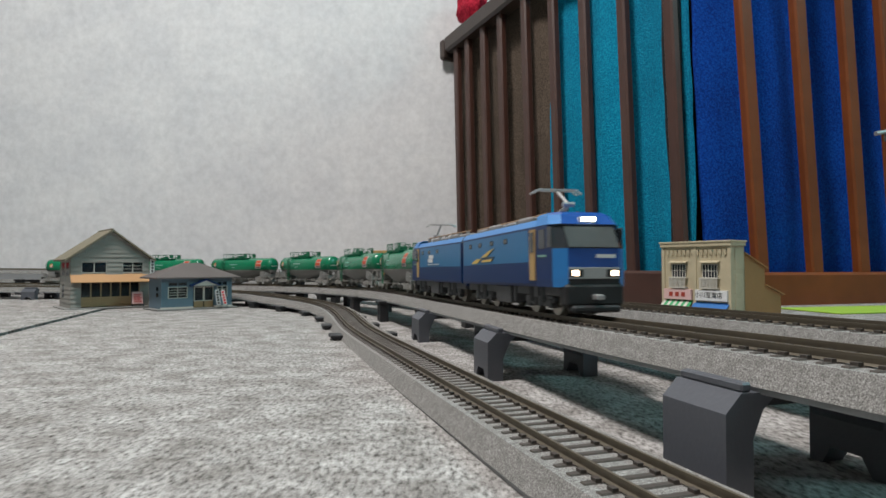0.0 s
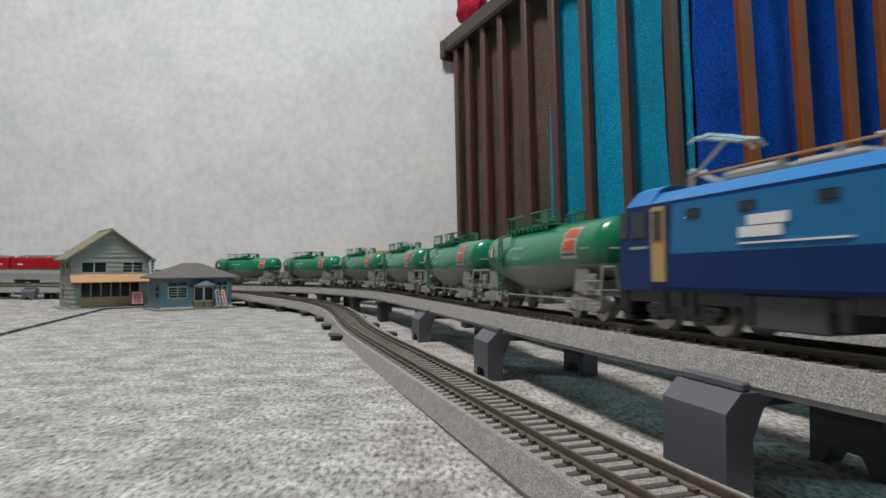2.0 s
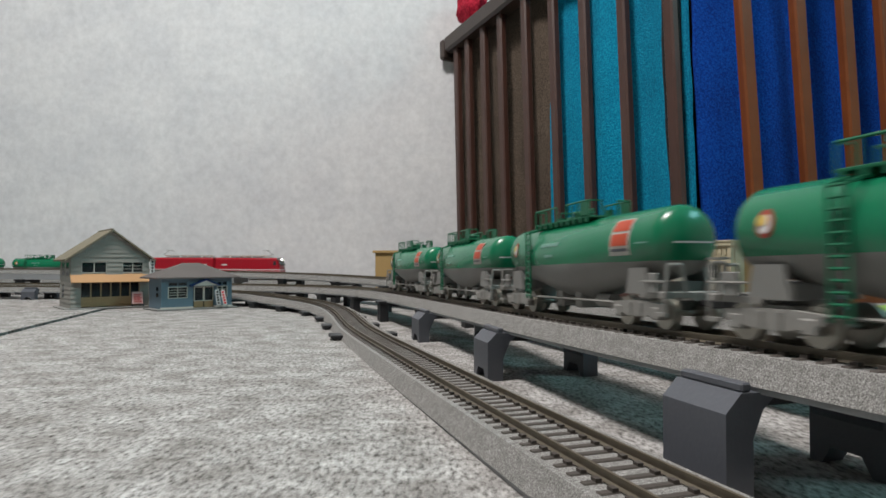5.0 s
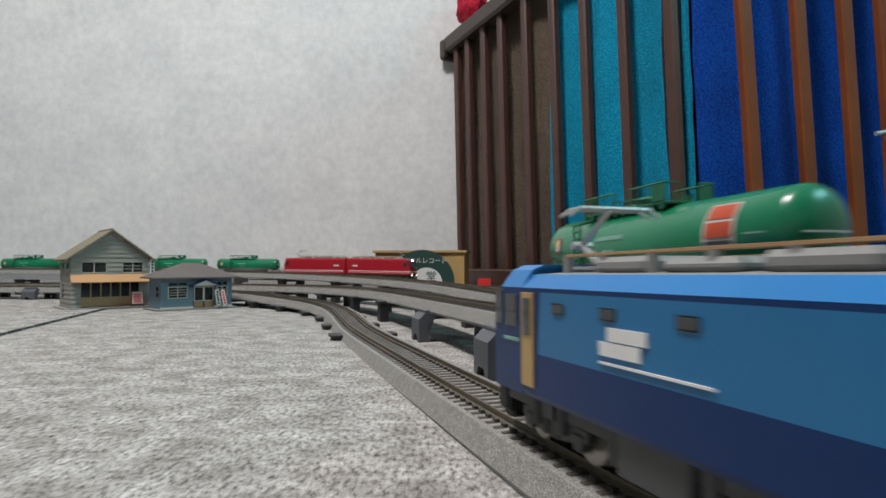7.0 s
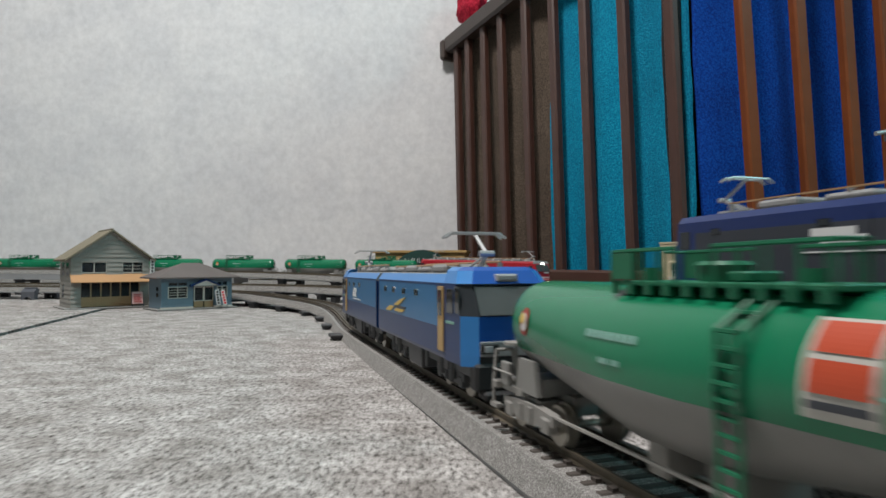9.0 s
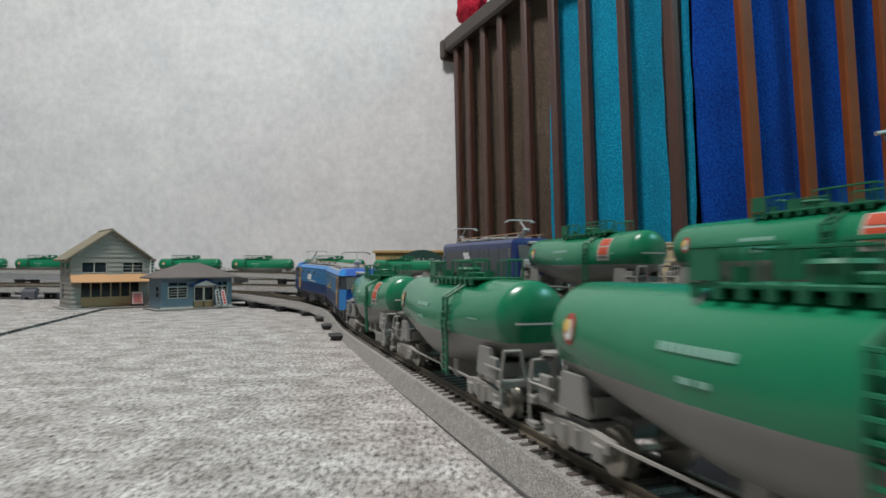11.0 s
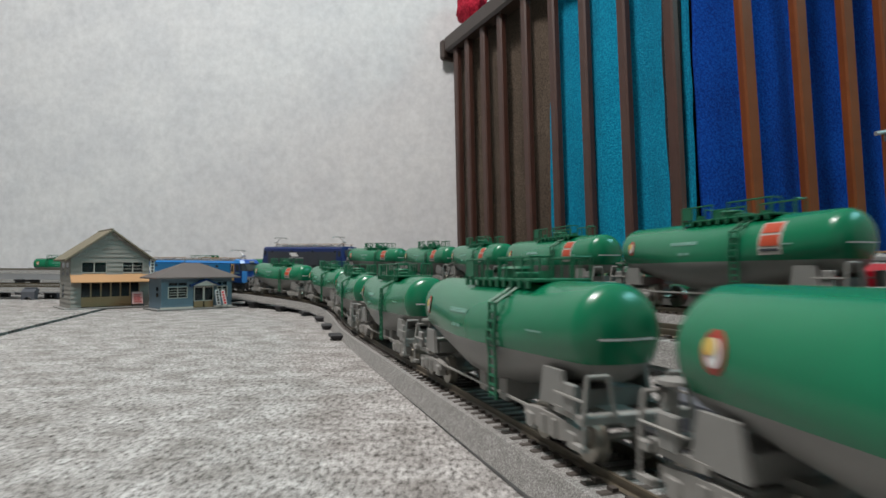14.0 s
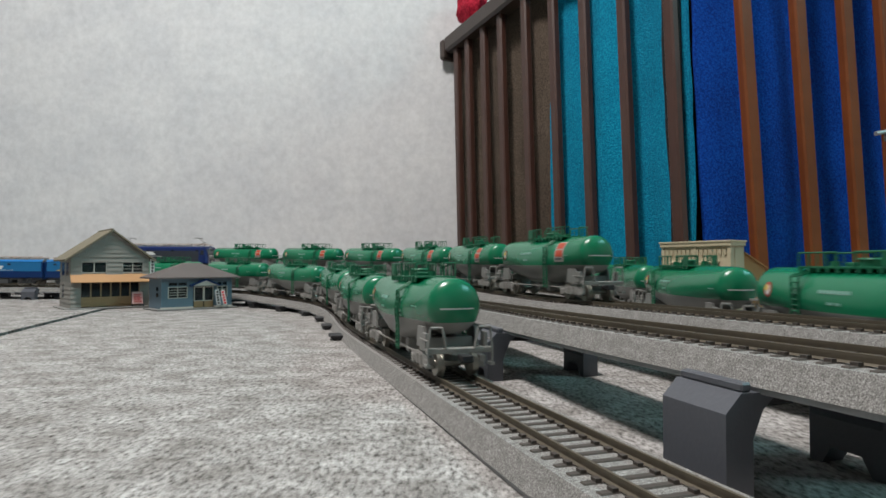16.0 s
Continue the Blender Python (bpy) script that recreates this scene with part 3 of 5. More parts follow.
def locomotive(kind, label, lit, cab_back=False, half=.0745, group=""):
    st = STYLES[kind]
    e = thing("electric_locomotive", label, "locomotive", group)
    part("body", hull_eh(-half, half) if kind == "eh" else hull(-half, half, cab_back, st), st["mats"], e)
    cabs = (1, -1) if cab_back else (1,)
    for d in cabs:
        def X(v):
            return d * (half - v)
        # windscreen, leaning with the nose
        bm = bmesh.new()
        vs = []
        if kind == "eh":
            for z, w, x in ((.0316, .0124, -.0004), (.0414, .0126, .0050)):
                vs.append([(X(x), y, z) for y in (-w, w)])
        else:
            for z, w in ((.0295, .0140), (.0408, .0134)):
                vs.append([(X((z - .028) * .42 - .0006), y, z) for y in (-w, -.0004, .0004, w)])
        for a, b in ((0, 1),) if kind == "eh" else ((0, 1), (2, 3)):
            q = [bm.verts.new(vs[0][a]), bm.verts.new(vs[0][b]), bm.verts.new(vs[1][b]), bm.verts.new(vs[1][a])]
            bm.faces.new(q)
        bmesh.ops.solidify(bm, geom=bm.faces[:], thickness=.0005)
        ws = part("windscreen", bm, CAB_GLASS, e, "tinted cab windscreen")
        bm = bmesh.new()
        for y in (-.006, .006):
            wire(bm, [(X(.0008), y, .0318), (X(.0040), y - .004, .0365)], .0003)
        part("wiper", bm, DARK, ws)
        # head lamps and front band
        bm = bmesh.new()
        if kind == "eh":
            bx(bm, min(X(0), X(-.0006)), max(X(0), X(-.0006)), -.0126, .0126, .0173, .0225, .0002)
            part("front_band", bm, SILVER, e, "silver band with headlamps")
        elif kind == "red":
            bx(bm, min(X(0), X(-.0006)), max(X(0), X(-.0006)), -.0130, .0130, .0110, .0150, .0002)
            part("front_band", bm, DARK, e)
        else:
            bx(bm, min(X(0), X(-.0006)), max(X(0), X(-.0006)), -.0120, .0120, .0200, .0290, .0002)
            part("front_band", bm, WHITE, e, "white front panel")
        zl = {"eh": .0199, "ef": .0218, "red": .0130}[kind]
        for s in (1, -1):
            lx = .0092 if kind == "eh" else .0105
            bm = bmesh.new()
            bx(bm, min(X(-.0005), X(-.0010)), max(X(-.0005), X(-.0010)), s * lx - .0034, s * lx + .0034, zl - .0017, zl + .0017, .0002)
            hl = part("lamp_housing", bm, DARK, e)
            bm = bmesh.new()
            bx(bm, min(X(-.0009), X(-.0014)), max(X(-.0009), X(-.0014)), s * (lx + .0005) - .0016, s * (lx + .0005) + .0016, zl - .0012, zl + .0012, .0003)
            part("headlamp", bm, LAMP_WARM if lit and d > 0 else LAMP_OFF, hl, "lit headlamp" if lit and d > 0 else "unlit headlamp")
        bm = bmesh.new()
        hx, hz = (.0010, .0022) if kind == "eh" else (0, 0)
        bx(bm, min(X(.0068 + hx), X(.0038 + hx)), max(X(.0068 + hx), X(.0038 + hx)), -.0042, .0042, .0410 + hz, .0438 + hz, .0004)
        th = part("top_lamp_housing", bm, SILVER, e)
        bm = bmesh.new()
        bx(bm, min(X(.0040 + hx), X(.0034 + hx)), max(X(.0040 + hx), X(.0034 + hx)), -.0034, .0034, .0416 + hz, .0434 + hz, .0003)
        part("top_lamp", bm, LAMP_ON if lit and d > 0 else LAMP_OFF, th, "lit roof headlamp" if lit and d > 0 else "")
        bm = bmesh.new()
        bx(bm, min(X(-.0002), X(-.0007)), max(X(-.0002), X(-.0007)), .001, .0105, .0268, .0284)
        part("name_plate", bm, WHITE, e, "white plate on the nose")
        # cab side windows, door handrails
        for s in (1, -1):
            def plate(x0, x1, z0, z1, out=.0003):
                return bx(bmesh.new(), min(X(x0), X(x1)), max(X(x0), X(x1)), min(s * .0179, s * (.0180 + out)), max(s * .0179, s * (.0180 + out)), z0, z1, .0001)
            if kind == "eh":
                part("cab_window", plate(.0205, .0130, .0315, .0405), WINDOW, e)
                part("quarter_window", plate(.0110, .0060, .0318, .0412), WINDOW, e)
                door = part("cab_door", plate(.0308, .0240, .0165, .0412, .0006), OCHRE, e, "ochre-framed cab door")
                part("door_window", plate(.0295, .0253, .0300, .0398, .0009), WINDOW, door)
                part("number_bar", plate(.0215, .0120, .0275, .0285), PALE, e, "pale unreadable lettering")
            else:
                part("cab_window", plate(.0155, .0085, .0300, .0385), WINDOW, e)
        # skirt, plough, coupler
        bm = bmesh.new()
        bx(bm, min(X(.006), X(-.001)), max(X(.006), X(-.001)), -.0145, .0145, .0050, .0150, .0012)
        bx(bm, min(X(.004), X(-.003)), max(X(.004), X(-.003)), -.0120, .0120, .0022, .0055, .0010)
        part("skirt", bm, DARK, e)
        bm = bmesh.new()
        bx(bm, min(X(-.001), X(-.0060)), max(X(-.001), X(-.0060)), -.0018, .0018, .0080, .0104, .0004)
        part("coupler", bm, SILVER, e)
        pantograph(e, X(.036 if kind != "ef" else .030), d)
    # side grilles and windows, prints
    lim = half - .026
    for s in (1, -1):
        if kind == "eh":
            ports = (.031, .010, -.014) if not lit else (-.056, -.036, -.014, .009)
        else:
            ports = [-half + .022 + i * (lim + half - .028) / 3 for i in range(4)] if kind == "ef" else ()
        for x in ports:
            bm = bmesh.new()
            bx(bm, x - .0029, x + .0029, min(s * .0179, s * .0183), max(s * .0179, s * .0183), .0362, .0390, .0004)
            part("side_window", bm, WINDOW, e)
        for i in range(5):
            x = -half + .010 + i * .026
            if x < lim and kind != "eh":
                bm = bmesh.new()
                bx(bm, x - .0001, x + .0001, min(s * .0180, s * .0182), max(s * .0180, s * .0182), .0125, .0400)
                part("panel_seam", bm, DARK if kind == "ef" else RED, e)
        bm = bmesh.new()
        y0, y1 = min(s * .0180, s * .0184), max(s * .0180, s * .0184)
        if kind == "eh" and not lit:
            bx(bm, -.003, .010, y0, y1, .0322, .0350)
            bx(bm, -.001, .013, y0, y1, .0290, .0319)
            part("logo", bm, WHITE, e, "white block logo")
            bm = bmesh.new()
            bx(bm, -.020, .013, y0, y1, .0272, .0277)
            part("print_line", bm, WHITE, e)
        elif kind == "eh":
            for pts in ([(-.054, .0264), (-.042, .0264), (-.033, .0292), (-.044, .0290)], [(-.034, .0300), (-.024, .0300), (-.010, .0345), (-.020, .0332)], [(-.034, .0270), (-.017, .0270), (-.012, .0284), (-.029, .0284)]):
                part("swoosh", loft(bmesh.new(), [[(x, y0, z) for x, z in pts], [(x, y1, z) for x, z in pts]]), YELLOW, e, "yellow swoosh print")
            bx(bm, -.030, -.010, y0, y1 + .0001, .0288, .0298)
            part("lettering_bar", bm, CHARCOAL, e, "unreadable dark lettering")
        elif kind == "ef":
            bx(bm, .006, .024, y0, y1, .0290, .0325)
            bx(bm, .010, .028, y0, y1, .0325, .0355)
            bx(bm, -.010, .032, y0, y1, .0262, .0268)
            part("logo", bm, WHITE, e, "white block logo")
        else:
            bx(bm, -.060, -.048, y0, y1, .0290, .0320)
            part("logo", bm, WHITE, e, "white block logo")
    # roof equipment
    span = half if not cab_back else half - .03
    for i in range(4):
        bm = bmesh.new()
        x = -span + .008 + i * (span + half - .075) / 3 if not cab_back else -.055 + i * .032
        bx(bm, x, x + .020, -.0105, .0105, .0462, .0492 + .0008 * (i % 2), .0012)
        part("roof_box", bm, ROOF_GREY, e, "grey ventilation boxes on the roof")
    for i in range(7):
        x = -half + .012 + i * (2 * half - .045) / 6
        for y, top in ((.009, .0505), (-.009, .0492)):
            bm = bmesh.new()
            cyl(bm, (x, y, .0462), (x, y, top), .0013, 8)
            part("insulator", bm, INSULATOR if kind == "red" else ROOF_GREY, e)
    bm = bmesh.new()
    wire(bm, [(-half + .006, .009, .0508), (half - .032, .009, .0508)], .0005)
    wire(bm, [(-half + .006, -.009, .0496), (half - .032, -.009, .0496)], .0004)
    part("busbar", bm, COPPER, e, "copper-coloured roof busbar")
    # underframe
    bm = bmesh.new()
    bx(bm, -half + .002, half - .006, -.0140, .0140, .0095, .0138)
    part("frame", bm, UNDER, e)
    for x0, x1, y, z0 in ((-.011, .011, .0160, .0040), (-.016, -.0125, .0150, .0050), (.0125, .016, .0150, .0050)):
        part("equipment_box", bx(bmesh.new(), x0, x1, -y, y, z0, .0136, .0006), UNDER, e)
    for bxx in ((-.043, .043) if not cab_back else (-.075, 0, .075)):
        bogie(e, bxx, UNDER, half=.0130, wheel=.0068)
    if not cab_back:
        bm = bmesh.new()
        for k in range(3):
            bx(bm, -half - .0030 + k * .001, -half - .0024 + k * .001, -.0150, .0150, .0120, .0430)
        bx(bm, -half - .0032, -half + .001, -.0120, .0120, .0120, .0410)
        part("gangway", bm, BLUE_DEEP if kind == "eh" else (RED if kind == "red" else NAVY), e)
    return e


FLEET = []


def marshal():
    """Puts the four trains together: track, vehicle, distance behind the leading end, half bogie distance, turned round."""
    with_label, plain = tank_wagon(True), tank_wagon(False)
    used = set()

    def take(ob):
        if ob.name not in used:
            used.add(ob.name)
            return ob
        return copy_thing(ob, Matrix())

    blue_a = locomotive("eh", "blue two-tone model electric locomotive section, raised pantograph, logo", False, group="blue twin-unit locomotive")
    blue_b = locomotive("eh", "blue two-tone model electric locomotive section with lit headlamps", True, group="blue twin-unit locomotive")
    blue_c = locomotive("eh", "blue two-tone model electric locomotive section with yellow swoosh", "dark", group="blue twin-unit locomotive")
    for o in blue_c.children_recursive:
        if o.name.startswith(("headlamp", "top_lamp.")) and o.data.materials[0] in (LAMP_ON, LAMP_WARM):
            o.data.materials[0] = LAMP_OFF
            o["label"] = "unlit lamp"
    navy = locomotive("ef", "navy and charcoal model electric locomotive with grey roof", False, cab_back=True, half=.1095)
    red_a = locomotive("red", "red model electric locomotive section with lit headlamps", True, group="red twin-unit locomotive")
    red_b = locomotive("red", "red model electric locomotive section with white stripes", False, group="red twin-unit locomotive")
    FLEET.append(("A", take(blue_a), .078, .043, False))
    FLEET.append(("A", take(blue_c), .234, .043, True))
    FLEET.append(("B", take(blue_b), .078, .043, False))
    FLEET.append(("B", take(blue_a), .234, .043, True))
    FLEET.append(("C", take(navy), .1135, .075, False))
    FLEET.append(("D", take(red_a), .078, .043, False))
    FLEET.append(("D", take(red_b), .234, .043, True))
    for track, n, base in (("A", 6, .312), ("B", 6, .312), ("C", 6, .227), ("D", 11, .312)):
        for i in range(n):
            ob = take(plain if (track == "A" and i) or track == "D" else with_label)
            FLEET.append((track, ob, base + RUNS[track][3] + .170 * (i + .5), .0555, False))


marshal()


def motions():
    for track, ob, behind, reach, turned in FLEET:
        line, sign = LINES[track], (1 if RUNS[track][0] > 0 else -1)
        rows = []
        for i in range(41):
            t = i * .4
            m = line.place(travelled(track, t) - sign * behind, reach)
            rows.append((t, m @ pose(0, 0, 0, 0, 0, 180 if (sign < 0) != turned else 0)))
        walk(ob, rows)

# ---- the room ----
def slab(name, outline, z0, z1, material, label="", category="", kind="structure"):
    bm = bmesh.new()
    loft(bm, [[(x, y, z0) for x, y in outline], [(x, y, z1) for x, y in outline]])
    return tagged(link(name, bm, material), label, category, "", kind)


def rect(x0, x1, y0, y1):
    return [(x0, y0), (x1, y0), (x1, y1), (x0, y1)]


slab("floor", rect(-4.2, 2.2, -3.0, 1.62), -.03, -.006, DARK, "dark floor boards under the rugs", "floor")
# two rugs that meet in an open seam
SEAM = [(-.300, -.60), (-.375, .50), (-.455, .80), (-.52, 1.05), (-.70, 1.61)]
slab("rug", SEAM + [(2.15, 1.61), (2.15, -2.9), (-.22, -2.9)], -.006, 0, RUG, "mottled light grey short-pile rug under the tracks", "rug")
slab("rug", [(x - .0065, y) for x, y in SEAM][::-1] + [(-.2265, -2.9), (-4.15, -2.9), (-4.15, 1.61)], -.006, .0012, RUG, "second mottled grey rug beside an open seam", "rug")
for nm, o, m_ in (("wall_north", rect(-4.3, 2.3, 1.62, 1.74), WALLPAPER), ("wall_south", rect(-4.3, 2.3, -3.1, -3.0), PLAIN_WALL),
                  ("wall_west", rect(-4.3, -4.2, -3.0, 1.62), PLAIN_WALL), ("wall_east", rect(2.2, 2.3, -3.0, 1.62), PLAIN_WALL)):
    slab(nm, o, -.03, 2.4, m_, "pale grey mottled wallpaper" if nm == "wall_north" else "plain pale wall", "wall")
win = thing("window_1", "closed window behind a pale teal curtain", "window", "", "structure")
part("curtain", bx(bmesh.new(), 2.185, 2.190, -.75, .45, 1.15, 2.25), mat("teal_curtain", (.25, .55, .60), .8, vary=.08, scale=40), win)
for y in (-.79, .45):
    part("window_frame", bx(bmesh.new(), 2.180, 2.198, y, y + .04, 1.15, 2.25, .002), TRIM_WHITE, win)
slab("ceiling", rect(-4.3, 2.3, -3.1, 1.74), 2.4, 2.46, CEILING, "plain white ceiling", "ceiling")
bm = bmesh.new()
cyl(bm, (LAMP_X, LAMP_Y, 2.30), (LAMP_X, LAMP_Y, 2.399), .33, 40)
lamp = tagged(link("ceiling_lamp", bm, TRIM_WHITE, smooth=True), "round white ceiling lamp that lights the room", "lamp")


# ---- tracks ----
def along(line, step, s0=0.0, s1=None):
    s1 = line.s[-1] if s1 is None else s1
    return [s0 + i * step for i in range(int((s1 - s0) / step) + 1)]


def ribbon(line, profile, step=.012, s0=0.0, s1=None, close=True):
    bm = bmesh.new()
    loft(bm, [[line.place(s, .004) @ Vector((0, y, z)) for y, z in profile] for s in along(line, step, s0, s1)])
    return bm


SLEEPER_MESH = bpy.data.meshes.new("sleeper")
bm = bmesh.new()
bx(bm, -.00125, .00125, -.0143, .0143, -.0050, -.0026, .0003)
for y in (-.0105, -.006, .006, .0105):
    bx(bm, -.0011, .0011, y - .0008, y + .0008, -.0027, -.0018)
bm.to_mesh(SLEEPER_MESH)
bm.free()
SLEEPER_MESH.materials.append(SLEEPER)


def track(key, label, girder=None, floor_z=None):
    line = LINES[key]
    e = thing("railway_track", label, "track", "model railway tracks", "structure")
    part("roadbed", ribbon(line, [(-.0203, -.0106), (-.0166, -.0030), (.0166, -.0030), (.0203, -.0106)]), BALLAST, e, "speckled grey ballast bed")
    part("bed_rim", ribbon(line, [(-.0198, -.0122), (-.0198, -.0104), (.0198, -.0104), (.0198, -.0122)]), BED_EDGE, e)
    for y in (-.00825, .00825):
        bm = ribbon(line, [(y - .0010, -.0026), (y - .0003, -.0020), (y - .00045, -.0007), (y - .00045, 0), (y + .00045, 0), (y + .00045, -.0007), (y + .0003, -.0020), (y + .0010, -.0026)])
        part("rail", bm, RAIL, e)
    if girder:
        part("girder", ribbon(line, [(-.0205, -girder), (-.0205, -.0112), (.0205, -.0112), (.0205, -girder)], .02, line.s[-1] * .60), DECK_GREY, e, "grey plastic girder below the deck")
    return e, line


TRACK_LABELS = {
    "A": "single low model track with dark sleepers and brown rails",
    "B": "raised model track on grey piers with dark sleepers",
    "C": "raised outer model track climbing towards the wall",
    "D": "far model track curving along the wall",
}
TRACK_THINGS = {k: track(k, TRACK_LABELS[k], .022 if k == "C" else None) for k in "ABCD"}


# ---- piers ----
def grey_pier(m, height, lift):
    """Portal of a raised track: two wide legs with chamfered heads, notched feet, a cross beam."""
    e = thing("bridge_pier", "dark grey plastic portal pier under the raised track", "bridge pier", "piers of the raised track", m=m)
    for s in (1, -1):
        bm = bmesh.new()
        h = height
        prof = [(-.0122, 0), (-.0122, h - .0055), (-.0122, h), (.0122, h), (.0122, 0), (.0080, 0), (.0048, .0055), (-.0048, .0055), (-.0080, 0)]
        loft(bm, [[(x, s * .0318, min(z, h - .0050)) for x, z in prof], [(x, s * .0268, z) for x, z in prof], [(x, s * .0232, z) for x, z in prof]])
        part("leg", bm, PIER, e)
        bm = bmesh.new()
        bx(bm, -.0116, .0116, min(s * .0262, s * .0228), max(s * .0262, s * .0228), h, h + .0024, .0005)
        part("cap", bm, PIER, e)
    for s in (1, -1):
        bm = bmesh.new()
        ring = [(s * .0230, height - .0140), (s * .0230, height - .0004), (s * .0135, height - .0004), (s * .0190, height - .0050)]
        loft(bm, [[(x, y, z) for y, z in ring] for x in (-.0112, .0112)])
        part("gusset", bm, PIER, e)
    bm = bmesh.new()
    bx(bm, -.008, .008, -.0185, .0185, height - .0050, height - .0006, .0006)
    part("cross_beam", bm, PIER_DARK, e)
    return e


def dark_pier(m, height, category="bridge pier"):
    e = thing("bridge_pier", "small black plastic pier under the curved track", "bridge pier", "piers of the curves", m=m)
    for s in (1, -1):
        bm = bmesh.new()
        bx(bm, -.0075, .0075, s * .0215 - .0045, s * .0215 + .0045, 0, max(height, .003), .0006)
        part("leg", bm, PIER_DARK, e)
        bm = bmesh.new()
        bx(bm, -.0085, .0085, s * .0225 - .0045, s * .0225 + .0055, max(height, .003) - .0012, max(height, .003) + .0018, .0006)
        part("bracket", bm, PIER_DARK, e)
    bm = bmesh.new()
    bx(bm, -.006, .006, -.018, .018, max(height - .004, .0006), max(height, .002))
    part("cross_beam", bm, PIER_DARK, e)
    return e


def arc_at_depth(line, y, x_max=1.0):
    """Arc length where the line first passes the depth y."""
    k = int(np.argmax(line.p[:, 1] > y))
    return float(line.s[k])


def upright(line, s):
    p = line.place(s, .01)
    a = math.atan2(p[1][0], p[0][0])
    return Matrix.Translation((p.translation.x, p.translation.y, 0)) @ Matrix.Rotation(a, 4, "Z"), p.translation.z


line_b = LINES["B"]
for y in (-2.40, -2.08, -1.76, -1.44, -1.12, -.80, -.48, -.16, .010, .170, .335, .497):
    m, z = upright(line_b, arc_at_depth(line_b, y))
    grey_pier(m, z - .0112, 0)
s = arc_at_depth(line_b, .66)
for i in range(9):
    m, z = upright(line_b, s + i * .125)
    dark_pier(m, z - .0125)
line_a = LINES["A"]
s = arc_at_depth(line_a, .50)
for i in range(11):
    m, z = upright(line_a, s + i * .085)
    dark_pier(m, max(.0022, z - .0125))
line_c = LINES["C"]
s = arc_at_depth(line_c, -2.35)
for i in range(34):
    m, z = upright(line_c, s + i * .15)
    if .05 < m.translation.y < .55:
        continue
    dark_pier(m, z - (.0125 if (s + i * .15) < line_c.s[-1] * .60 else .0232))
line_d = LINES["D"]
for i in range(24):
    m, z = upright(line_d, 1.1 + i * .15)
    if z > .0165:
        dark_pier(m, z - .0125)
# lone block pier at the far straight
m, z = upright(line_a, line_a.s[-1] - 1.885)
grey_pier(m, .0200, 0)


# ---- houses ----
def grid_window(parent, name, x0, x1, z0, z1, y, cols, rows, frame_mat, depth=.0022):
    """A recessed pane with a frame and glazing bars, on the plane y, looking to -y."""
    w = part(name, bx(bmesh.new(), x0, x1, y - .0004, y + .0002, z0, z1), GLASS, parent, "dark glazed window")
    bm = bmesh.new()
    f = .0009
    bx(bm, x0 - f, x1 + f, y - .0014, y + .0004, z0 - f, z0)
    bx(bm, x0 - f, x1 + f, y - .0014, y + .0004, z1, z1 + f)
    bx(bm, x0 - f, x0, y - .0014, y + .0004, z0, z1)
    bx(bm, x1, x1 + f, y - .0014, y + .0004, z0, z1)
    for i in range(1, cols):
        x = x0 + (x1 - x0) * i / cols
        bx(bm, x - .0005, x + .0005, y - .0011, y + .0003, z0, z1)
    for i in range(1, rows):
        z = z0 + (z1 - z0) * i / rows
        bx(bm, x0, x1, y - .0009, y + .0003, z - .0003, z + .0003)
    part("window_frame", bm, frame_mat, w)
    return w


def boards(parent, x0, x1, z0, z1, y, material, openings, pitch=.0062, axis="front"):
    """Overlapping siding boards in front of the plane y, left open at the windows."""
    n = int((z1 - z0) / pitch)
    for i in range(n):
        za, zb = z0 + i * pitch, z0 + (i + 1) * pitch
        spans = [(x0, x1)]
        for ox0, ox1, oz0, oz1 in openings:
            if zb > oz0 + .0005 and za < oz1 - .0005:
                spans = [q for a, b in spans for q in ((a, min(b, ox0)), (max(a, ox1), b)) if q[1] - q[0] > .001]
        for a, b in spans:
            bm = bmesh.new()
            ring = [(y, za), (y - .0013, za), (y - .0004, zb), (y, zb)]
            loft(bm, [[(a, yy, zz) for yy, zz in ring], [(b, yy, zz) for yy, zz in ring]])
            ob = part("siding_board", bm, material, parent)
            if axis == "side":
                ob.matrix_basis = Matrix.Rotation(radians(-90), 4, "Z")


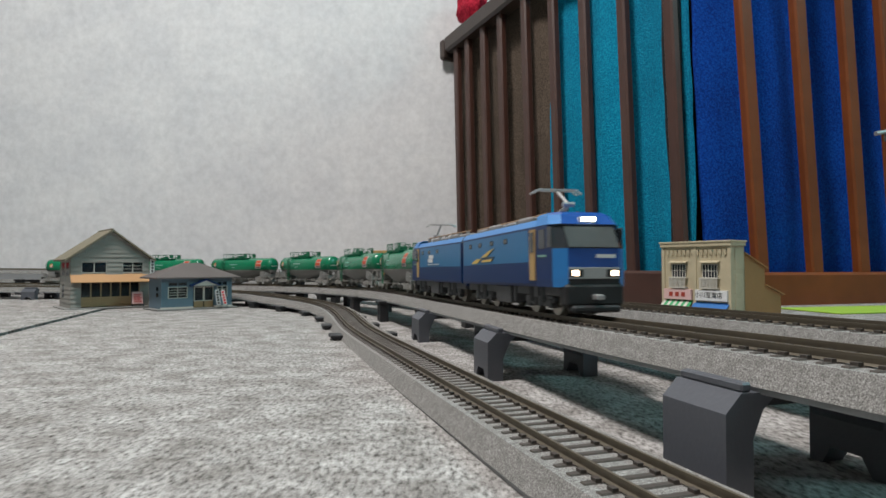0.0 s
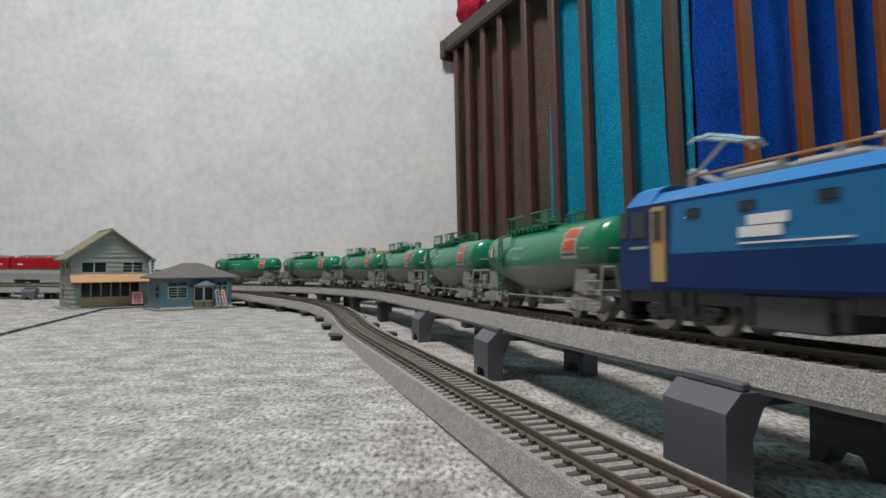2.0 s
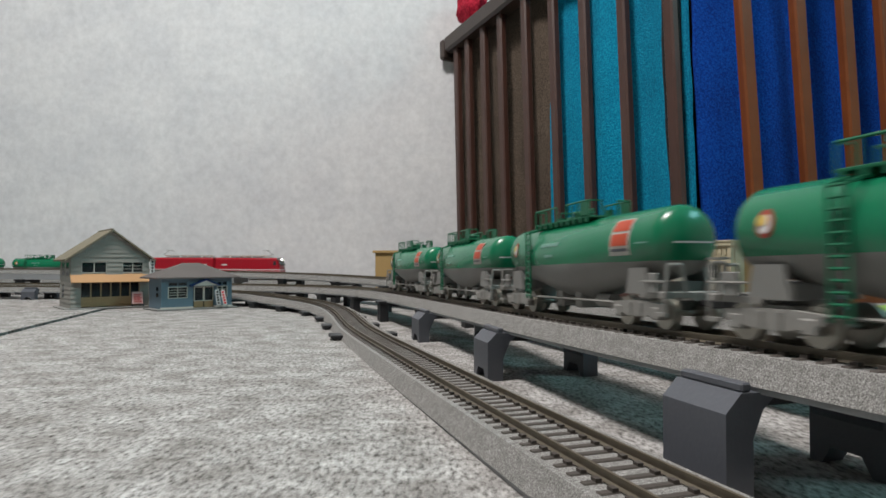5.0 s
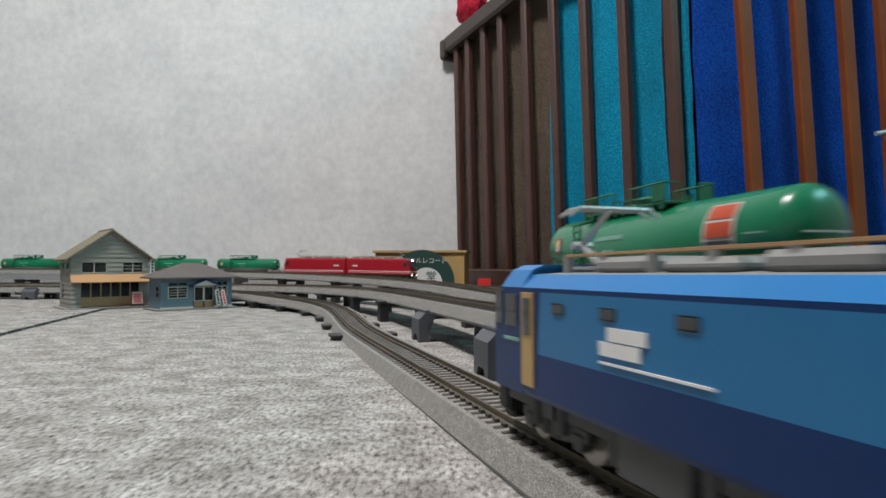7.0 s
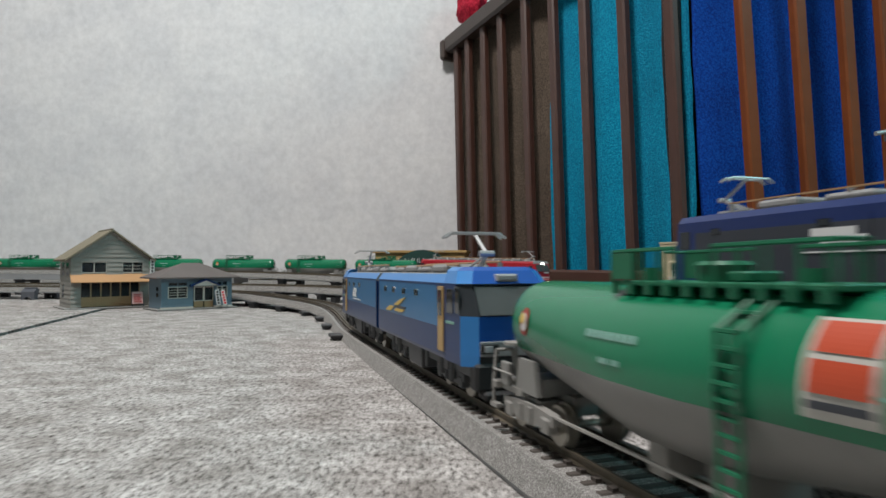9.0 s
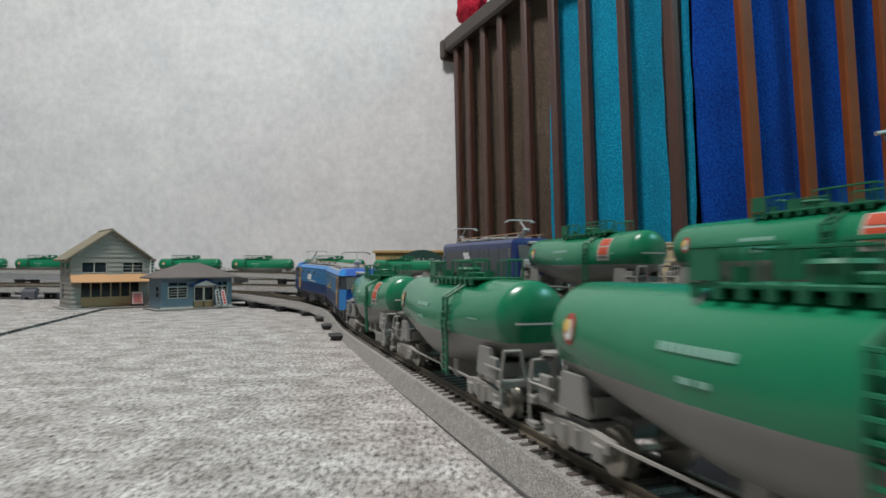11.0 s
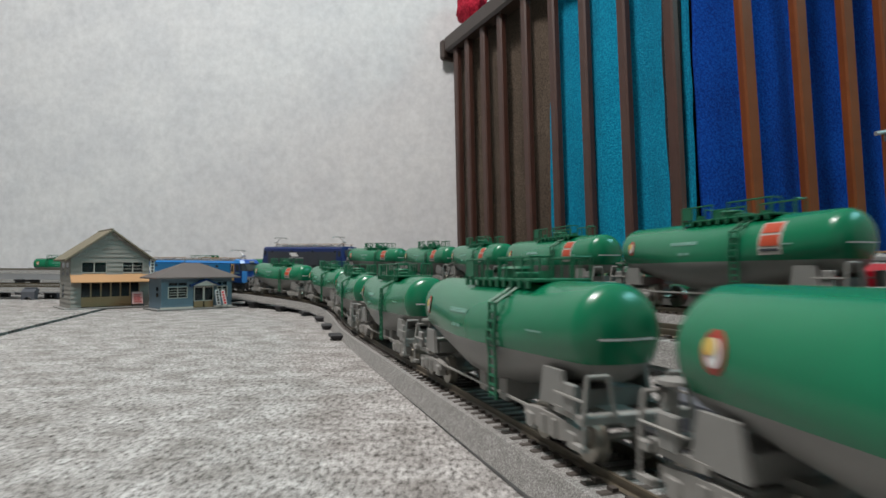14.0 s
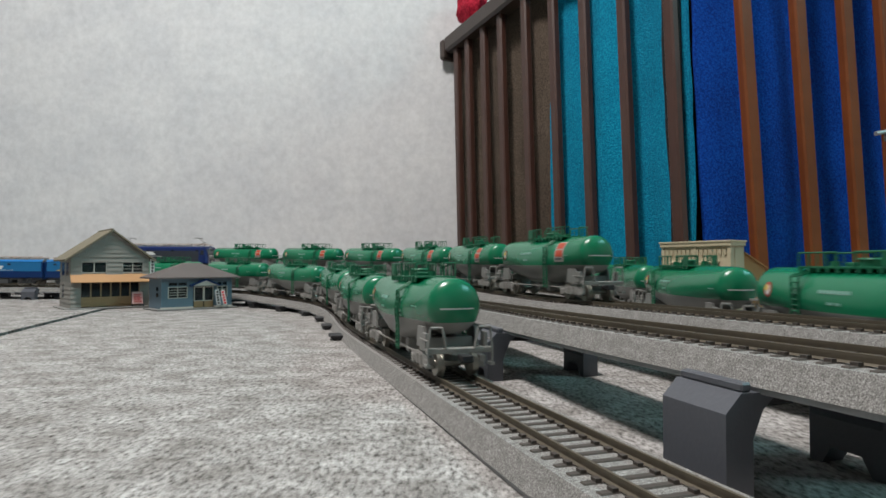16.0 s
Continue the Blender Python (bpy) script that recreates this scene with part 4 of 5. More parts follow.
def grey_house(m):
    """Front along +x at y = 0, looking to -y; depth along +y."""
    W, D, E, P = .0955, .074, .0715, .1085
    e = thing("model_house", "two-storey grey clapboard model house with orange shop awning", "model house", m=m)
    bm = bmesh.new()
    bx(bm, -.008, W + .004, -.008, D + .004, 0, .0022, .0004)
    part("plinth", bm, PLINTH, e)
    # hollow shell
    bm = bmesh.new()
    bx(bm, .0006, .0026, .0006, D, .002, E)
    bx(bm, W - .0026, W - .0006, .0006, D, .002, E)
    bx(bm, .0006, W - .0006, D - .002, D, .002, E)
    bx(bm, .0006, W - .0006, .004, D, .0395, .0405)
    part("wall", bm, SIDING, e)
    bm = bmesh.new()
    for x0, x1, z0, z1 in ((0, W, .0445, .0505), (0, W, .064, E), (0, .013, .05, .0645), (.041, .062, .05, .0645), (.087, W, .05, .0645), (0, W, .0375, .0450),
                           (0, .012, .002, .038), (.084, W, .002, .038)):
        bx(bm, x0, x1, .0004, .0022, z0, z1)
    part("front_wall", bm, SIDING, e)
    bm = bmesh.new()
    bx(bm, .003, W - .003, .030, .031, .002, E)
    part("inner_partition", bm, INSIDE, e)
    bm = bmesh.new()
    poly(bm, [(0, E), (W, E), (W / 2, P)], .002)
    g = part("gable", bm, SIDING, e)
    bm = bmesh.new()
    poly(bm, [(0, E), (W, E), (W / 2, P)], .002)
    g = part("gable", bm, SIDING, e)
    g.location = (0, D - .002, 0)
    for i in range(6):
        z = E + i * .0060
        k = (z - E) / (P - E)
        k2 = min(1, (z + .006 - E) / (P - E))
        bm = bmesh.new()
        ring = lambda q: [(q, .0004, z), (q, -.0010, z), (q, -.0002, z + .006), (q, .0004, z + .006)]
        a, b = W / 2 * k2 + .001, W - W / 2 * k2 - .001
        if b - a > .002:
            loft(bm, [ring(a), ring(b)])
            part("siding_board", bm, SIDING, e)
    holes = [(.013, .041, .050, .0645), (.062, .087, .050, .0645), (.012, .084, 0, .0445)]
    boards(e, 0, W, .0400, E, .0004, SIDING, holes)
    boards(e, 0, W, .0025, .0400, .0004, SIDING, holes)
    side = new("side_wall")
    side.parent = e
    bpy.data.objects.remove(side)
    # side siding: one board after the other along the depth
    for i in range(11):
        z = .0025 + i * .0062
        bm = bmesh.new()
        ring = [(.0006, z), (-.0008, z), (.0001, z + .0062), (.0006, z + .0062)]
        spans = [(0, D)]
        if 7 <= i <= 9:
            spans = [(0, .012), (.030, .042), (.060, D)]
        if 2 <= i <= 4:
            spans = [(0, .044), (.058, D)]
        for a, b in spans:
            loft(bm, [[(x, a, q) for x, q in ring], [(x, b, q) for x, q in ring]])
        part("siding_board", bm, SIDING, e)
    for y0, y1, z0, z1 in ((.012, .030, .0465, .064), (.042, .060, .0465, .064), (.044, .058, .015, .033)):
        bm = bmesh.new()
        bx(bm, -.0004, .0008, y0, y1, z0, z1)
        part("side_window", bm, WINDOW, e)
    grid_window(e, "window", .013, .041, .0505, .0642, .0012, 2, 1, TRIM_WHITE)
    grid_window(e, "window", .062, .087, .0505, .0642, .0012, 2, 3, TRIM_WHITE)
    # shop front
    for i in range(6):
        x0 = .0125 + i * .0120
        w = grid_window(e, "shop_window", x0, x0 + .0105, .0165, .0370, .0030, 1, 1, WOOD_PANEL)
        bm = bmesh.new()
        bx(bm, x0 - .0008, x0 + .0112, .0018, .0040, .0030, .0155, .0003)
        part("shop_panel", bm, WOOD_PANEL, e)
    # awning
    bm = bmesh.new()
    loft(bm, [[(x, .0004, .0485), (x, -.0105, .0375), (x, -.0105, .0366), (x, .0004, .0474)] for x in (-.001, W + .001)])
    part("awning", bm, AWNING, e, "orange awning")
    # roof
    for s in (0, 1):
        bm = bmesh.new()
        t = (P - E) / (W / 2)
        x_out = -.0075
        z_out = E + x_out * t
        ring = [(x_out, z_out), (W / 2, P), (W / 2, P + .0024), (x_out - .0006, z_out + .0024)]
        if s:
            ring = [(W - x, z) for x, z in ring]
        loft(bm, [[(x, -.006, z) for x, z in ring], [(x, D + .006, z) for x, z in ring]])
        r = part("roof", bm, ROOF_TAN, e, "olive brown roof slope")
    bm = bmesh.new()
    bx(bm, W / 2 - .0015, W / 2 + .0015, -.0062, D + .0062, P + .0014, P + .0034, .0005)
    part("ridge", bm, ROOF_TAN, e)
    return e


def blue_house(m):
    W, D, E, P = .090, .048, .0435, .0640
    e = thing("model_house", "blue single-storey model clinic with brown hipped roof", "model house", m=m)
    bm = bmesh.new()
    bx(bm, -.006, W + .006, -.006, D + .003, 0, .0020, .0004)
    part("plinth", bm, PLINTH, e)
    bm = bmesh.new()
    bx(bm, .0006, .0026, .0022, D, .002, E)
    bx(bm, W - .0026, W - .0006, .0022, D, .002, E)
    bx(bm, .0006, W - .0006, D - .002, D, .002, E)
    part("wall", bm, SIDING_BLUE, e)
    bm = bmesh.new()
    for x0, x1, z0, z1 in ((0, W, .0375, E), (0, .008, .002, .038), (.032, .039, .002, .038), (.066, .070, .002, .038), (.084, W, .002, .038),
                           (.008, .032, .002, .016), (.070, .084, .002, .016), (.008, .032, .0315, .0325), (.039, .066, .032, .038)):
        bx(bm, x0, x1, .0004, .0022, z0, z1)
    part("front_wall", bm, SIDING_BLUE, e)
    bm = bmesh.new()
    bx(bm, .003, W - .003, .024, .025, .002, E)
    part("inner_partition", bm, INSIDE, e)
    holes = [(.008, .032, .016, .0375), (.039, .066, 0, .032), (.070, .084, .016, .0375)]
    boards(e, 0, W, .0045, E, .0004, SIDING_BLUE, holes, .0050)
    for x0, x1 in ((-.0006, .039), (.066, W + .0006)):
        part("base_trim", bx(bmesh.new(), x0, x1, -.0014, .0006, .0020, .0042), TRIM_WHITE, e, "white base board")
    for x0, x1 in ((.0088, .0195), (.0205, .0312)):
        grid_window(e, "window", x0, x1, .0168, .0305, .0010, 1, 4, TRIM_WHITE)
        grid_window(e, "top_light", x0, x1, .0330, .0370, .0010, 1, 1, SIDING_BLUE)
    grid_window(e, "window", .0708, .0832, .0168, .0305, .0010, 2, 4, TRIM_WHITE)
    grid_window(e, "top_light", .0708, .0832, .0330, .0370, .0010, 2, 1, SIDING_BLUE)
    for x0 in (.0400, .0528):
        d = grid_window(e, "door", x0 + .001, x0 + .0115, .0120, .0300, .0008, 1, 1, TRIM_WHITE)
        bm = bmesh.new()
        bx(bm, x0 + .0005, x0 + .012, -.0002, .0012, .0025, .0110, .0002)
        part("door_panel", bm, WOOD_PANEL, d, "tan lower door panel")
    # porch gable
    bm = bmesh.new()
    poly(bm, [(.036, .0325), (.069, .0325), (.0525, .0400)], .006)
    g = part("porch_gable", bm, TRIM_WHITE, e, "cream porch gable")
    g.location = (0, -.0072, 0)
    for s in (-1, 1):
        bm = bmesh.new()
        ring = [(.0525, .0400), (.0525, .0418), (.0525 + s * .0190, .0333), (.0525 + s * .0190, .0317)]
        loft(bm, [[(x, -.0090, z) for x, z in ring], [(x, .0004, z) for x, z in ring]])
        part("porch_roof", bm, BLUE_DEEP, e, "dark blue porch roof edge")
    # hipped roof
    bm = bmesh.new()
    o = .0085
    base = [(-o, -o), (W + o, -o), (W + o, D + o), (-o, D + o)]
    lo = [bm.verts.new((x, y, E - .001)) for x, y in base]
    hi = [bm.verts.new((x, y, E + .0008)) for x, y in base]
    ra, rb = bm.verts.new((.034, D / 2, P)), bm.verts.new((W - .034, D / 2, P))
    for i in range(4):
        j = (i + 1) % 4
        bm.faces.new((lo[i], lo[j], hi[j], hi[i]))
    bm.faces.new(lo[::-1])
    bm.faces.new((hi[0], hi[1], rb, ra))
    bm.faces.new((hi[1], hi[2], rb))
    bm.faces.new((hi[2], hi[3], ra, rb))
    bm.faces.new((hi[3], hi[0], ra))
    part("roof", bm, ROOF_BROWN, e, "brown hipped roof")
    bm = bmesh.new()
    bx(bm, -.0006, .0008, .012, .017, .026, .031)
    bx(bm, -.0006, .0008, .012, .017, .018, .023)
    part("side_window", bm, WINDOW, e)
    return e


house = pose(-.501, .812, .0006, 0, 0, 42) @ Matrix.Diagonal((1.03, .95, 1, 1))
grey_house(house)
clinic = pose(-.374, .801, .0003, 0, 0, 44) @ Matrix.Diagonal((1.08, 1, 1, 1))
blue_house(clinic)


def board_sign(m, w, h, paper, ink, label, lean=-9, name="sign_board", frame_mat=CHARCOAL, rows=4):
    e = thing(name, label, "sign", m=m @ pose(0, 0, 0, lean, 0, 0))
    bm = bmesh.new()
    for x in (-w / 2, w / 2):
        bx(bm, x - .0006, x + .0006, -.0005, .0008, 0, h + .003)
    part("stand", bm, frame_mat, e)
    bm = bmesh.new()
    bx(bm, -w / 2, w / 2, -.0008, 0, .0035, h + .002, .0001)
    p = part("paper", bm, paper, e)
    for k in range(rows):
        bm = bmesh.new()
        z = .0055 + (h - .0055) * k / rows
        bx(bm, -w * .36, w * (.36 - .12 * (k % 2)), -.0012, -.0009, z, z + (h / rows) * .45)
        part("lettering_bar", bm, ink, p)
    return e


board_sign(house @ pose(.080, -.0055, .002), .0140, .0185, SIGN_PINK, SIGN_INK, "framed pink notice board leaning before the shop front", rows=5)
for k, (px, ink) in enumerate(((.0720, BLACK_INK), (.0800, RED_CARD))):
    f = thing("banner", "narrow white upright banner with unreadable lettering", "banner", m=clinic @ pose(px, -.010 - .002 * k, .0003, -4, -8 - 3 * k, 0) @ Matrix.Diagonal((.8, .8, .8, 1)))
    bm = bmesh.new()
    cyl(bm, (0, 0, 0), (0, 0, .0335), .0004, 6)
    part("pole", bm, CHARCOAL, f)
    bm = bmesh.new()
    bx(bm, -.0062, .0004, -.0005, -.0002, .0065, .0330)
    c = part("cloth", bm, WHITE, f)
    for j in range(5):
        bm = bmesh.new()
        bx(bm, -.0050, -.0010, -.0009, -.0006, .0085 + j * .0048, .0118 + j * .0048)
        part("lettering_bar", bm, ink, c)
# upright shop sign on the corner of the grey house
v = thing("hanging_sign", "narrow white upright shop sign on the house corner", "sign", m=house @ pose(.0968, -.0005, .0395))
bm = bmesh.new()
bx(bm, -.0006, .0054, -.0022, -.0010, 0, .0295, .0002)
p = part("panel", bm, WHITE, v)
bm = bmesh.new()
for j in range(6):
    bx(bm, .0012, .0038, -.0025, -.0023, .002 + j * .0045, .0048 + j * .0045)
part("lettering_bar", bm, BLACK_INK, p)


def cream_shop(m):
    """Front along +x at y = 0, looking to -y."""
    W, D, H = .106, .034, .098
    e = thing("model_shop", "cream two-storey model shop row with brown rear wing", "model shop", m=m)
    bm = bmesh.new()
    bx(bm, 0, W, .0012, .0030, 0, H)
    bx(bm, 0, .002, .003, D, 0, H)
    bx(bm, W - .002, W, .003, D, 0, H)
    bx(bm, 0, W, D - .002, D, 0, H)
    bx(bm, 0, W, .002, D, H - .006, H - .004)
    part("wall", bm, CREAM, e)
    for x0, x1 in ((-.0008, .0045), (.0505, .0555), (W - .0045, W + .0008)):
        bm = bmesh.new()
        bx(bm, x0, x1, -.0010, .0016, 0, H - .002, .0003)
        part("pilaster", bm, CREAM, e)
    bm = bmesh.new()
    bx(bm, -.002, W + .002, -.0030, .0020, H - .0055, H - .0005, .0004)
    bx(bm, -.003, W + .003, -.0042, D + .002, H - .0005, H + .0018, .0004)
    bx(bm, W, W + .002, .002, D, H - .0055, H - .0005)
    part("cornice", bm, CREAM, e, "moulded cream cornice")
    for i in range(14):
        x = .0070 + i * .0068
        if .048 < x < .054:
            continue
        bm = bmesh.new()
        bx(bm, x, x + .0046, -.0012, .0014, H - .0135, H - .0098)
        bx(bm, x + .0022, x + .0046, -.0012, .0014, H - .0168, H - .0135)
        part("relief_block", bm, CREAM, e)
    for x in (.0165, .0650):
        bm = bmesh.new()
        bx(bm, x, x + .0225, -.0004, .0018, .0505, .0690)
        w = part("window", bm, WINDOW, e)
        bm = bmesh.new()
        for k in range(6):
            bx(bm, x + .0002 + k * .0043, x + .0010 + k * .0043, -.0010, .0, .0505, .0690)
        for z in (.0505, .0595, .0682):
            bx(bm, x, x + .0225, -.0010, .0, z, z + .0008)
        part("window_frame", bm, TRIM_WHITE, w)
        bm = bmesh.new()
        loft(bm, [[(a, .001, .0735), (a, -.0062, .0712), (a, -.0062, .0702), (a, .001, .0722)] for a in (x - .003, x + .0255)])
        part("window_hood", bm, CREAM, e)
        bm = bmesh.new()
        for k in range(13):
            bx(bm, x - .0020 + k * .0021, x - .0010 + k * .0021, -.0052, -.0044, .0370, .0505)
        bx(bm, x - .0024, x + .0252, -.0056, .0012, .0495, .0507)
        bx(bm, x - .0024, x + .0252, -.0056, .0012, .0362, .0372)
        part("balcony_rail", bm, TRIM_WHITE, e, "slatted cream balcony rail")
    # name boards
    for x0, x1, m_ in ((.005, .049, SIGN_PINK), (.0555, W - .003, WHITE)):
        bm = bmesh.new()
        bx(bm, x0, x1, -.0042, .0012, .0205, .0345, .0003)
        part("name_board", bm, m_, e)
    # awnings
    for k in range(10):
        bm = bmesh.new()
        a, b = .003 + k * .0046, .003 + (k + 1) * .0046
        loft(bm, [[(x, .001, .0195), (x, -.0150, .0080), (x, -.0150, .0070), (x, .001, .0182)] for x in (a, b)])
        part("awning_strip", bm, STRIPE_GREEN if k % 2 else TRIM_WHITE, e)
    bm = bmesh.new()
    loft(bm, [[(x, .001, .0185), (x, -.0150, .0070), (x, -.0150, .0050), (x, .001, .0172)] for x in (.0525, W - .002)])
    part("awning", bm, SIGN_BLUE, e, "plain blue awning")
    # rear wing in brown card with sloping roofs
    bm = bmesh.new()
    loft(bm, [[(.004, D, 0), (.004, D + .055, 0), (.004, D + .055, .0640), (.004, D, .0830)], [(W - .001, D, 0), (W - .001, D + .055, 0), (W - .001, D + .055, .0640), (W - .001, D, .0830)]])
    part("rear_wing", bm, CARD, e, "plain brown card rear wing")
    bm = bmesh.new()
    loft(bm, [[(.004, D + .055, 0), (.004, D + .098, 0), (.004, D + .098, .0280), (.004, D + .055, .0400)], [(W - .001, D + .055, 0), (W - .001, D + .098, 0), (W - .001, D + .098, .0280), (W - .001, D + .055, .0400)]])
    part("lean_to", bm, CARD, e)
    bm = bmesh.new()
    loft(bm, [[(x, D, .0832), (x, D + .060, .0622), (x, D + .060, .0636), (x, D, .0846)] for x in (.002, W + .002)])
    part("roof", bm, CARD, e)
    bm = bmesh.new()
    loft(bm, [[(x, D + .055, .0402), (x, D + .104, .0264), (x, D + .104, .0278), (x, D + .055, .0416)] for x in (.002, W + .002)])
    part("roof", bm, CARD, e)
    # side panels of the cream block
    for z0, z1 in ((.062, .090), (.030, .056), (.004, .024)):
        bm = bmesh.new()
        bx(bm, W - .0004, W + .0008, .010, .026, z0, z1, .0003)
        part("wall_panel", bm, CREAM, e)
    return e


SHOP = Matrix.Translation((.283, .778, 0)) @ Matrix.Rotation(math.atan2(-.85, .53), 4, "Z") @ Matrix.Diagonal((.89, .80, .905, 1))
cream_shop(SHOP)


def letters(text, size, m, material, name, label):
    c = bpy.data.curves.new(name, "FONT")
    c.body, c.size, c.align_x, c.align_y, c.extrude = text, size, "CENTER", "CENTER", .0001
    tmp = bpy.data.objects.new("tmp", c)
    scene.collection.objects.link(tmp)
    me = bpy.data.meshes.new_from_object(tmp.evaluated_get(bpy.context.evaluated_depsgraph_get()))
    bpy.data.objects.remove(tmp)
    me.materials.clear()
    me.materials.append(material)
    ob = new(name, me)
    ob.matrix_world = m
    ob["label"] = label
    return ob


shop_empty = next(o for o in scene.objects if o.name == "model_shop")
for text, x, m_ in (("小川豆腐店", .076, BLACK_INK),):
    o = letters(text, .0082, Matrix(), m_, "lettering", "black shop lettering")
    o.parent = shop_empty
    o.matrix_world = SHOP @ pose(x, -.0045, .0275, 90, 0, 0)
for x0 in (.014, .024, .034):
    bm = bmesh.new()
    bx(bm, x0, x0 + .006, -.0046, -.0044, .0245, .0305)
    part("lettering_bar", bm, BADGE_RED, shop_empty)

# rental store with a half-round sign
st = thing("model_store", "low tan carton store with flat overhanging roof", "model store", m=pose(-.150, 1.335, 0, 0, 0, -8))
bm = bmesh.new()
bx(bm, 0, .198, 0, .10, 0, .088, .0005)
part("wall", bm, BOX_CARD, st)
bm = bmesh.new()
bx(bm, -.005, .203, -.005, .105, .088, .0935, .0006)
part("roof", bm, BOX_CARD, st)
sg = thing("half_round_sign", "dark green half-round store sign with white lettering", "sign", m=pose(-.045, 1.288, .0, 0, 0, -4))
bm = bmesh.new()
n = 30
outline = [(-.070, 0), (.070, 0), (.070, .024)] + [(.070 * math.cos(math.pi * k / n), .024 + .070 * math.sin(math.pi * k / n)) for k in range(1, n)] + [(-.070, .024)]
poly(bm, outline, .003)
part("panel", bm, SIGN_GREEN, sg)
bm = bmesh.new()
poly(bm, [(.034 * math.cos(math.pi * k / n), .022 + .034 * math.sin(math.pi * k / n)) for k in range(n + 1)], .0006)
w = part("white_field", bm, WHITE, sg, "white half-round field")
w.location = (0.010, -.0008, 0)
for text, size, z, x, m_ in (("レンタルレコード", .0135, .070, 0, WHITE), ("堂", .024, .036, .020, SIGN_GREEN)):
    o = letters(text, size, Matrix(), m_, "lettering", "white store lettering" if m_ is WHITE else "green store lettering")
    o.parent = sg
    o.matrix_basis = pose(x, -.0012, z, 90, 0, 0)
bm = bmesh.new()
bx(bm, -.012, .012, -.0015, .0015, 0, .036, .0002)
tagged(link("red_card", bm, RED_CARD), "plain bright red card standing near the track", "card").matrix_world = pose(.077, 1.13, .0)
bm = bmesh.new()
bx(bm, 0, .5, 0, .10, .0004, .0020, .0003)
tagged(link("lime_sheet", bm, LIME), "lime green plastic sheet lying on the rug", "sheet").matrix_world = pose(.49, .745, 0, 0, 0, 14)


# ---- slatted wooden fence of the bed, with fleeces behind it ----
CORNER, FAR_END, RIGHT_END = Vector((.374, .884, 0)), Vector((.031, 1.575, 0)), Vector((1.40, 1.20, 0))


def fence(name, a, b, places, height, wood, rail, lean, drop, label, slat_w, base_h):
    """Slats that lean along the fence, a level base board and a top rail that drops towards its end."""
    d = (b - a)
    L = d.length
    ang = math.atan2(d.y, d.x)
    e = thing(name, label, "bed fence", m=Matrix.Translation(a) @ Matrix.Rotation(ang, 4, "Z"))
    for x in places:
        bm = bmesh.new()
        bx(bm, x - slat_w / 2, x + slat_w / 2, -.008, .008, .030, height - .010 - drop * x / L, .003)
        for v in bm.verts:
            v.co.x += lean * v.co.z
        part("slat", bm, wood, e)
    bm = bmesh.new()
    bx(bm, -.012, L + .012, -.016, .016, -.004, base_h, .004)
    part("bottom_rail", bm, wood, e)
    slope = Matrix.Rotation(math.atan2(drop, L), 4, "Y")
    bm = bmesh.new()
    bx(bm, -.016, L - .002, -.021, .021, height - .043, height, .006)
    bm.transform(slope)
    part("top_rail", bm, rail, e)
    bm = bmesh.new()
    bx(bm, L - .002, L + .018, -.025, .025, height - .058, height - .004, .005)
    bm.transform(slope)
    part("end_cap", bm, rail, e, "dark block at the end of the top rail")
    return e


fence("bed_fence", CORNER, FAR_END, (.027, .128, .2275, .3205, .4165, .514, .591, .669, .729), .698, WOOD_DARK, WOOD_RAIL, .045, .030,
      "dark brown slatted wooden bed fence with heavy top rail", .020, .052)
fence("bed_fence", CORNER + Vector((.020, .008, 0)), RIGHT_END, (.097, .204, .302, .385, .48, .575, .67, .765, .86, .955), .70, WOOD_RED, WOOD_RAIL, -.066, 0,
      "red-brown slatted wooden bed fence with broad base board", .024, .050)


def fleece(name, a, b, z0, z1, offset, material, label, waves, seed):
    """A hanging blanket: a wavy thick sheet behind the slats."""
    d = b - a
    u = d.normalized()
    nrm = Vector((-u.y, u.x, 0))
    bm = bmesh.new()
    nx, nz = 60, 20
    rows = []
    for back in (0, 1):
        g = []
        for j in range(nz + 1):
            row = []
            for i in range(nx + 1):
                f, h = i / nx, j / nz
                w = .006 * math.sin(f * waves * 6.28 + seed) + .010 * noise.noise((f * 6, h * 3, seed)) + .0015 * noise.noise((f * 40, h * 22, seed))
                edge = .004 * noise.noise((h * 9, seed, f)) * (1 if i in (0, nx) else 0)
                p = a + d * f + u * edge + nrm * (offset + w + back * .006)
                row.append(bm.verts.new((p.x - .05 * h * u.x * LEAN[name], p.y - .05 * h * u.y * LEAN[name], z0 + (z1 - z0) * h)))
            g.append(row)
        rows.append(g)
    for g in rows:
        for j in range(nz):
            for i in range(nx):
                bm.faces.new((g[j][i], g[j][i + 1], g[j + 1][i + 1], g[j + 1][i]))
    A, B = rows
    for j in range(nz):
        for i in (0, nx):
            bm.faces.new((A[j][i], A[j + 1][i], B[j + 1][i], B[j][i]))
    for i in range(nx):
        for j in (0, nz):
            bm.faces.new((A[j][i], A[j][i + 1], B[j][i + 1], B[j][i]))
    bmesh.ops.recalc_face_normals(bm, faces=bm.faces[:])
    return tagged(link("blanket", bm, material, smooth=True), label, "blanket", "blankets in the bed")


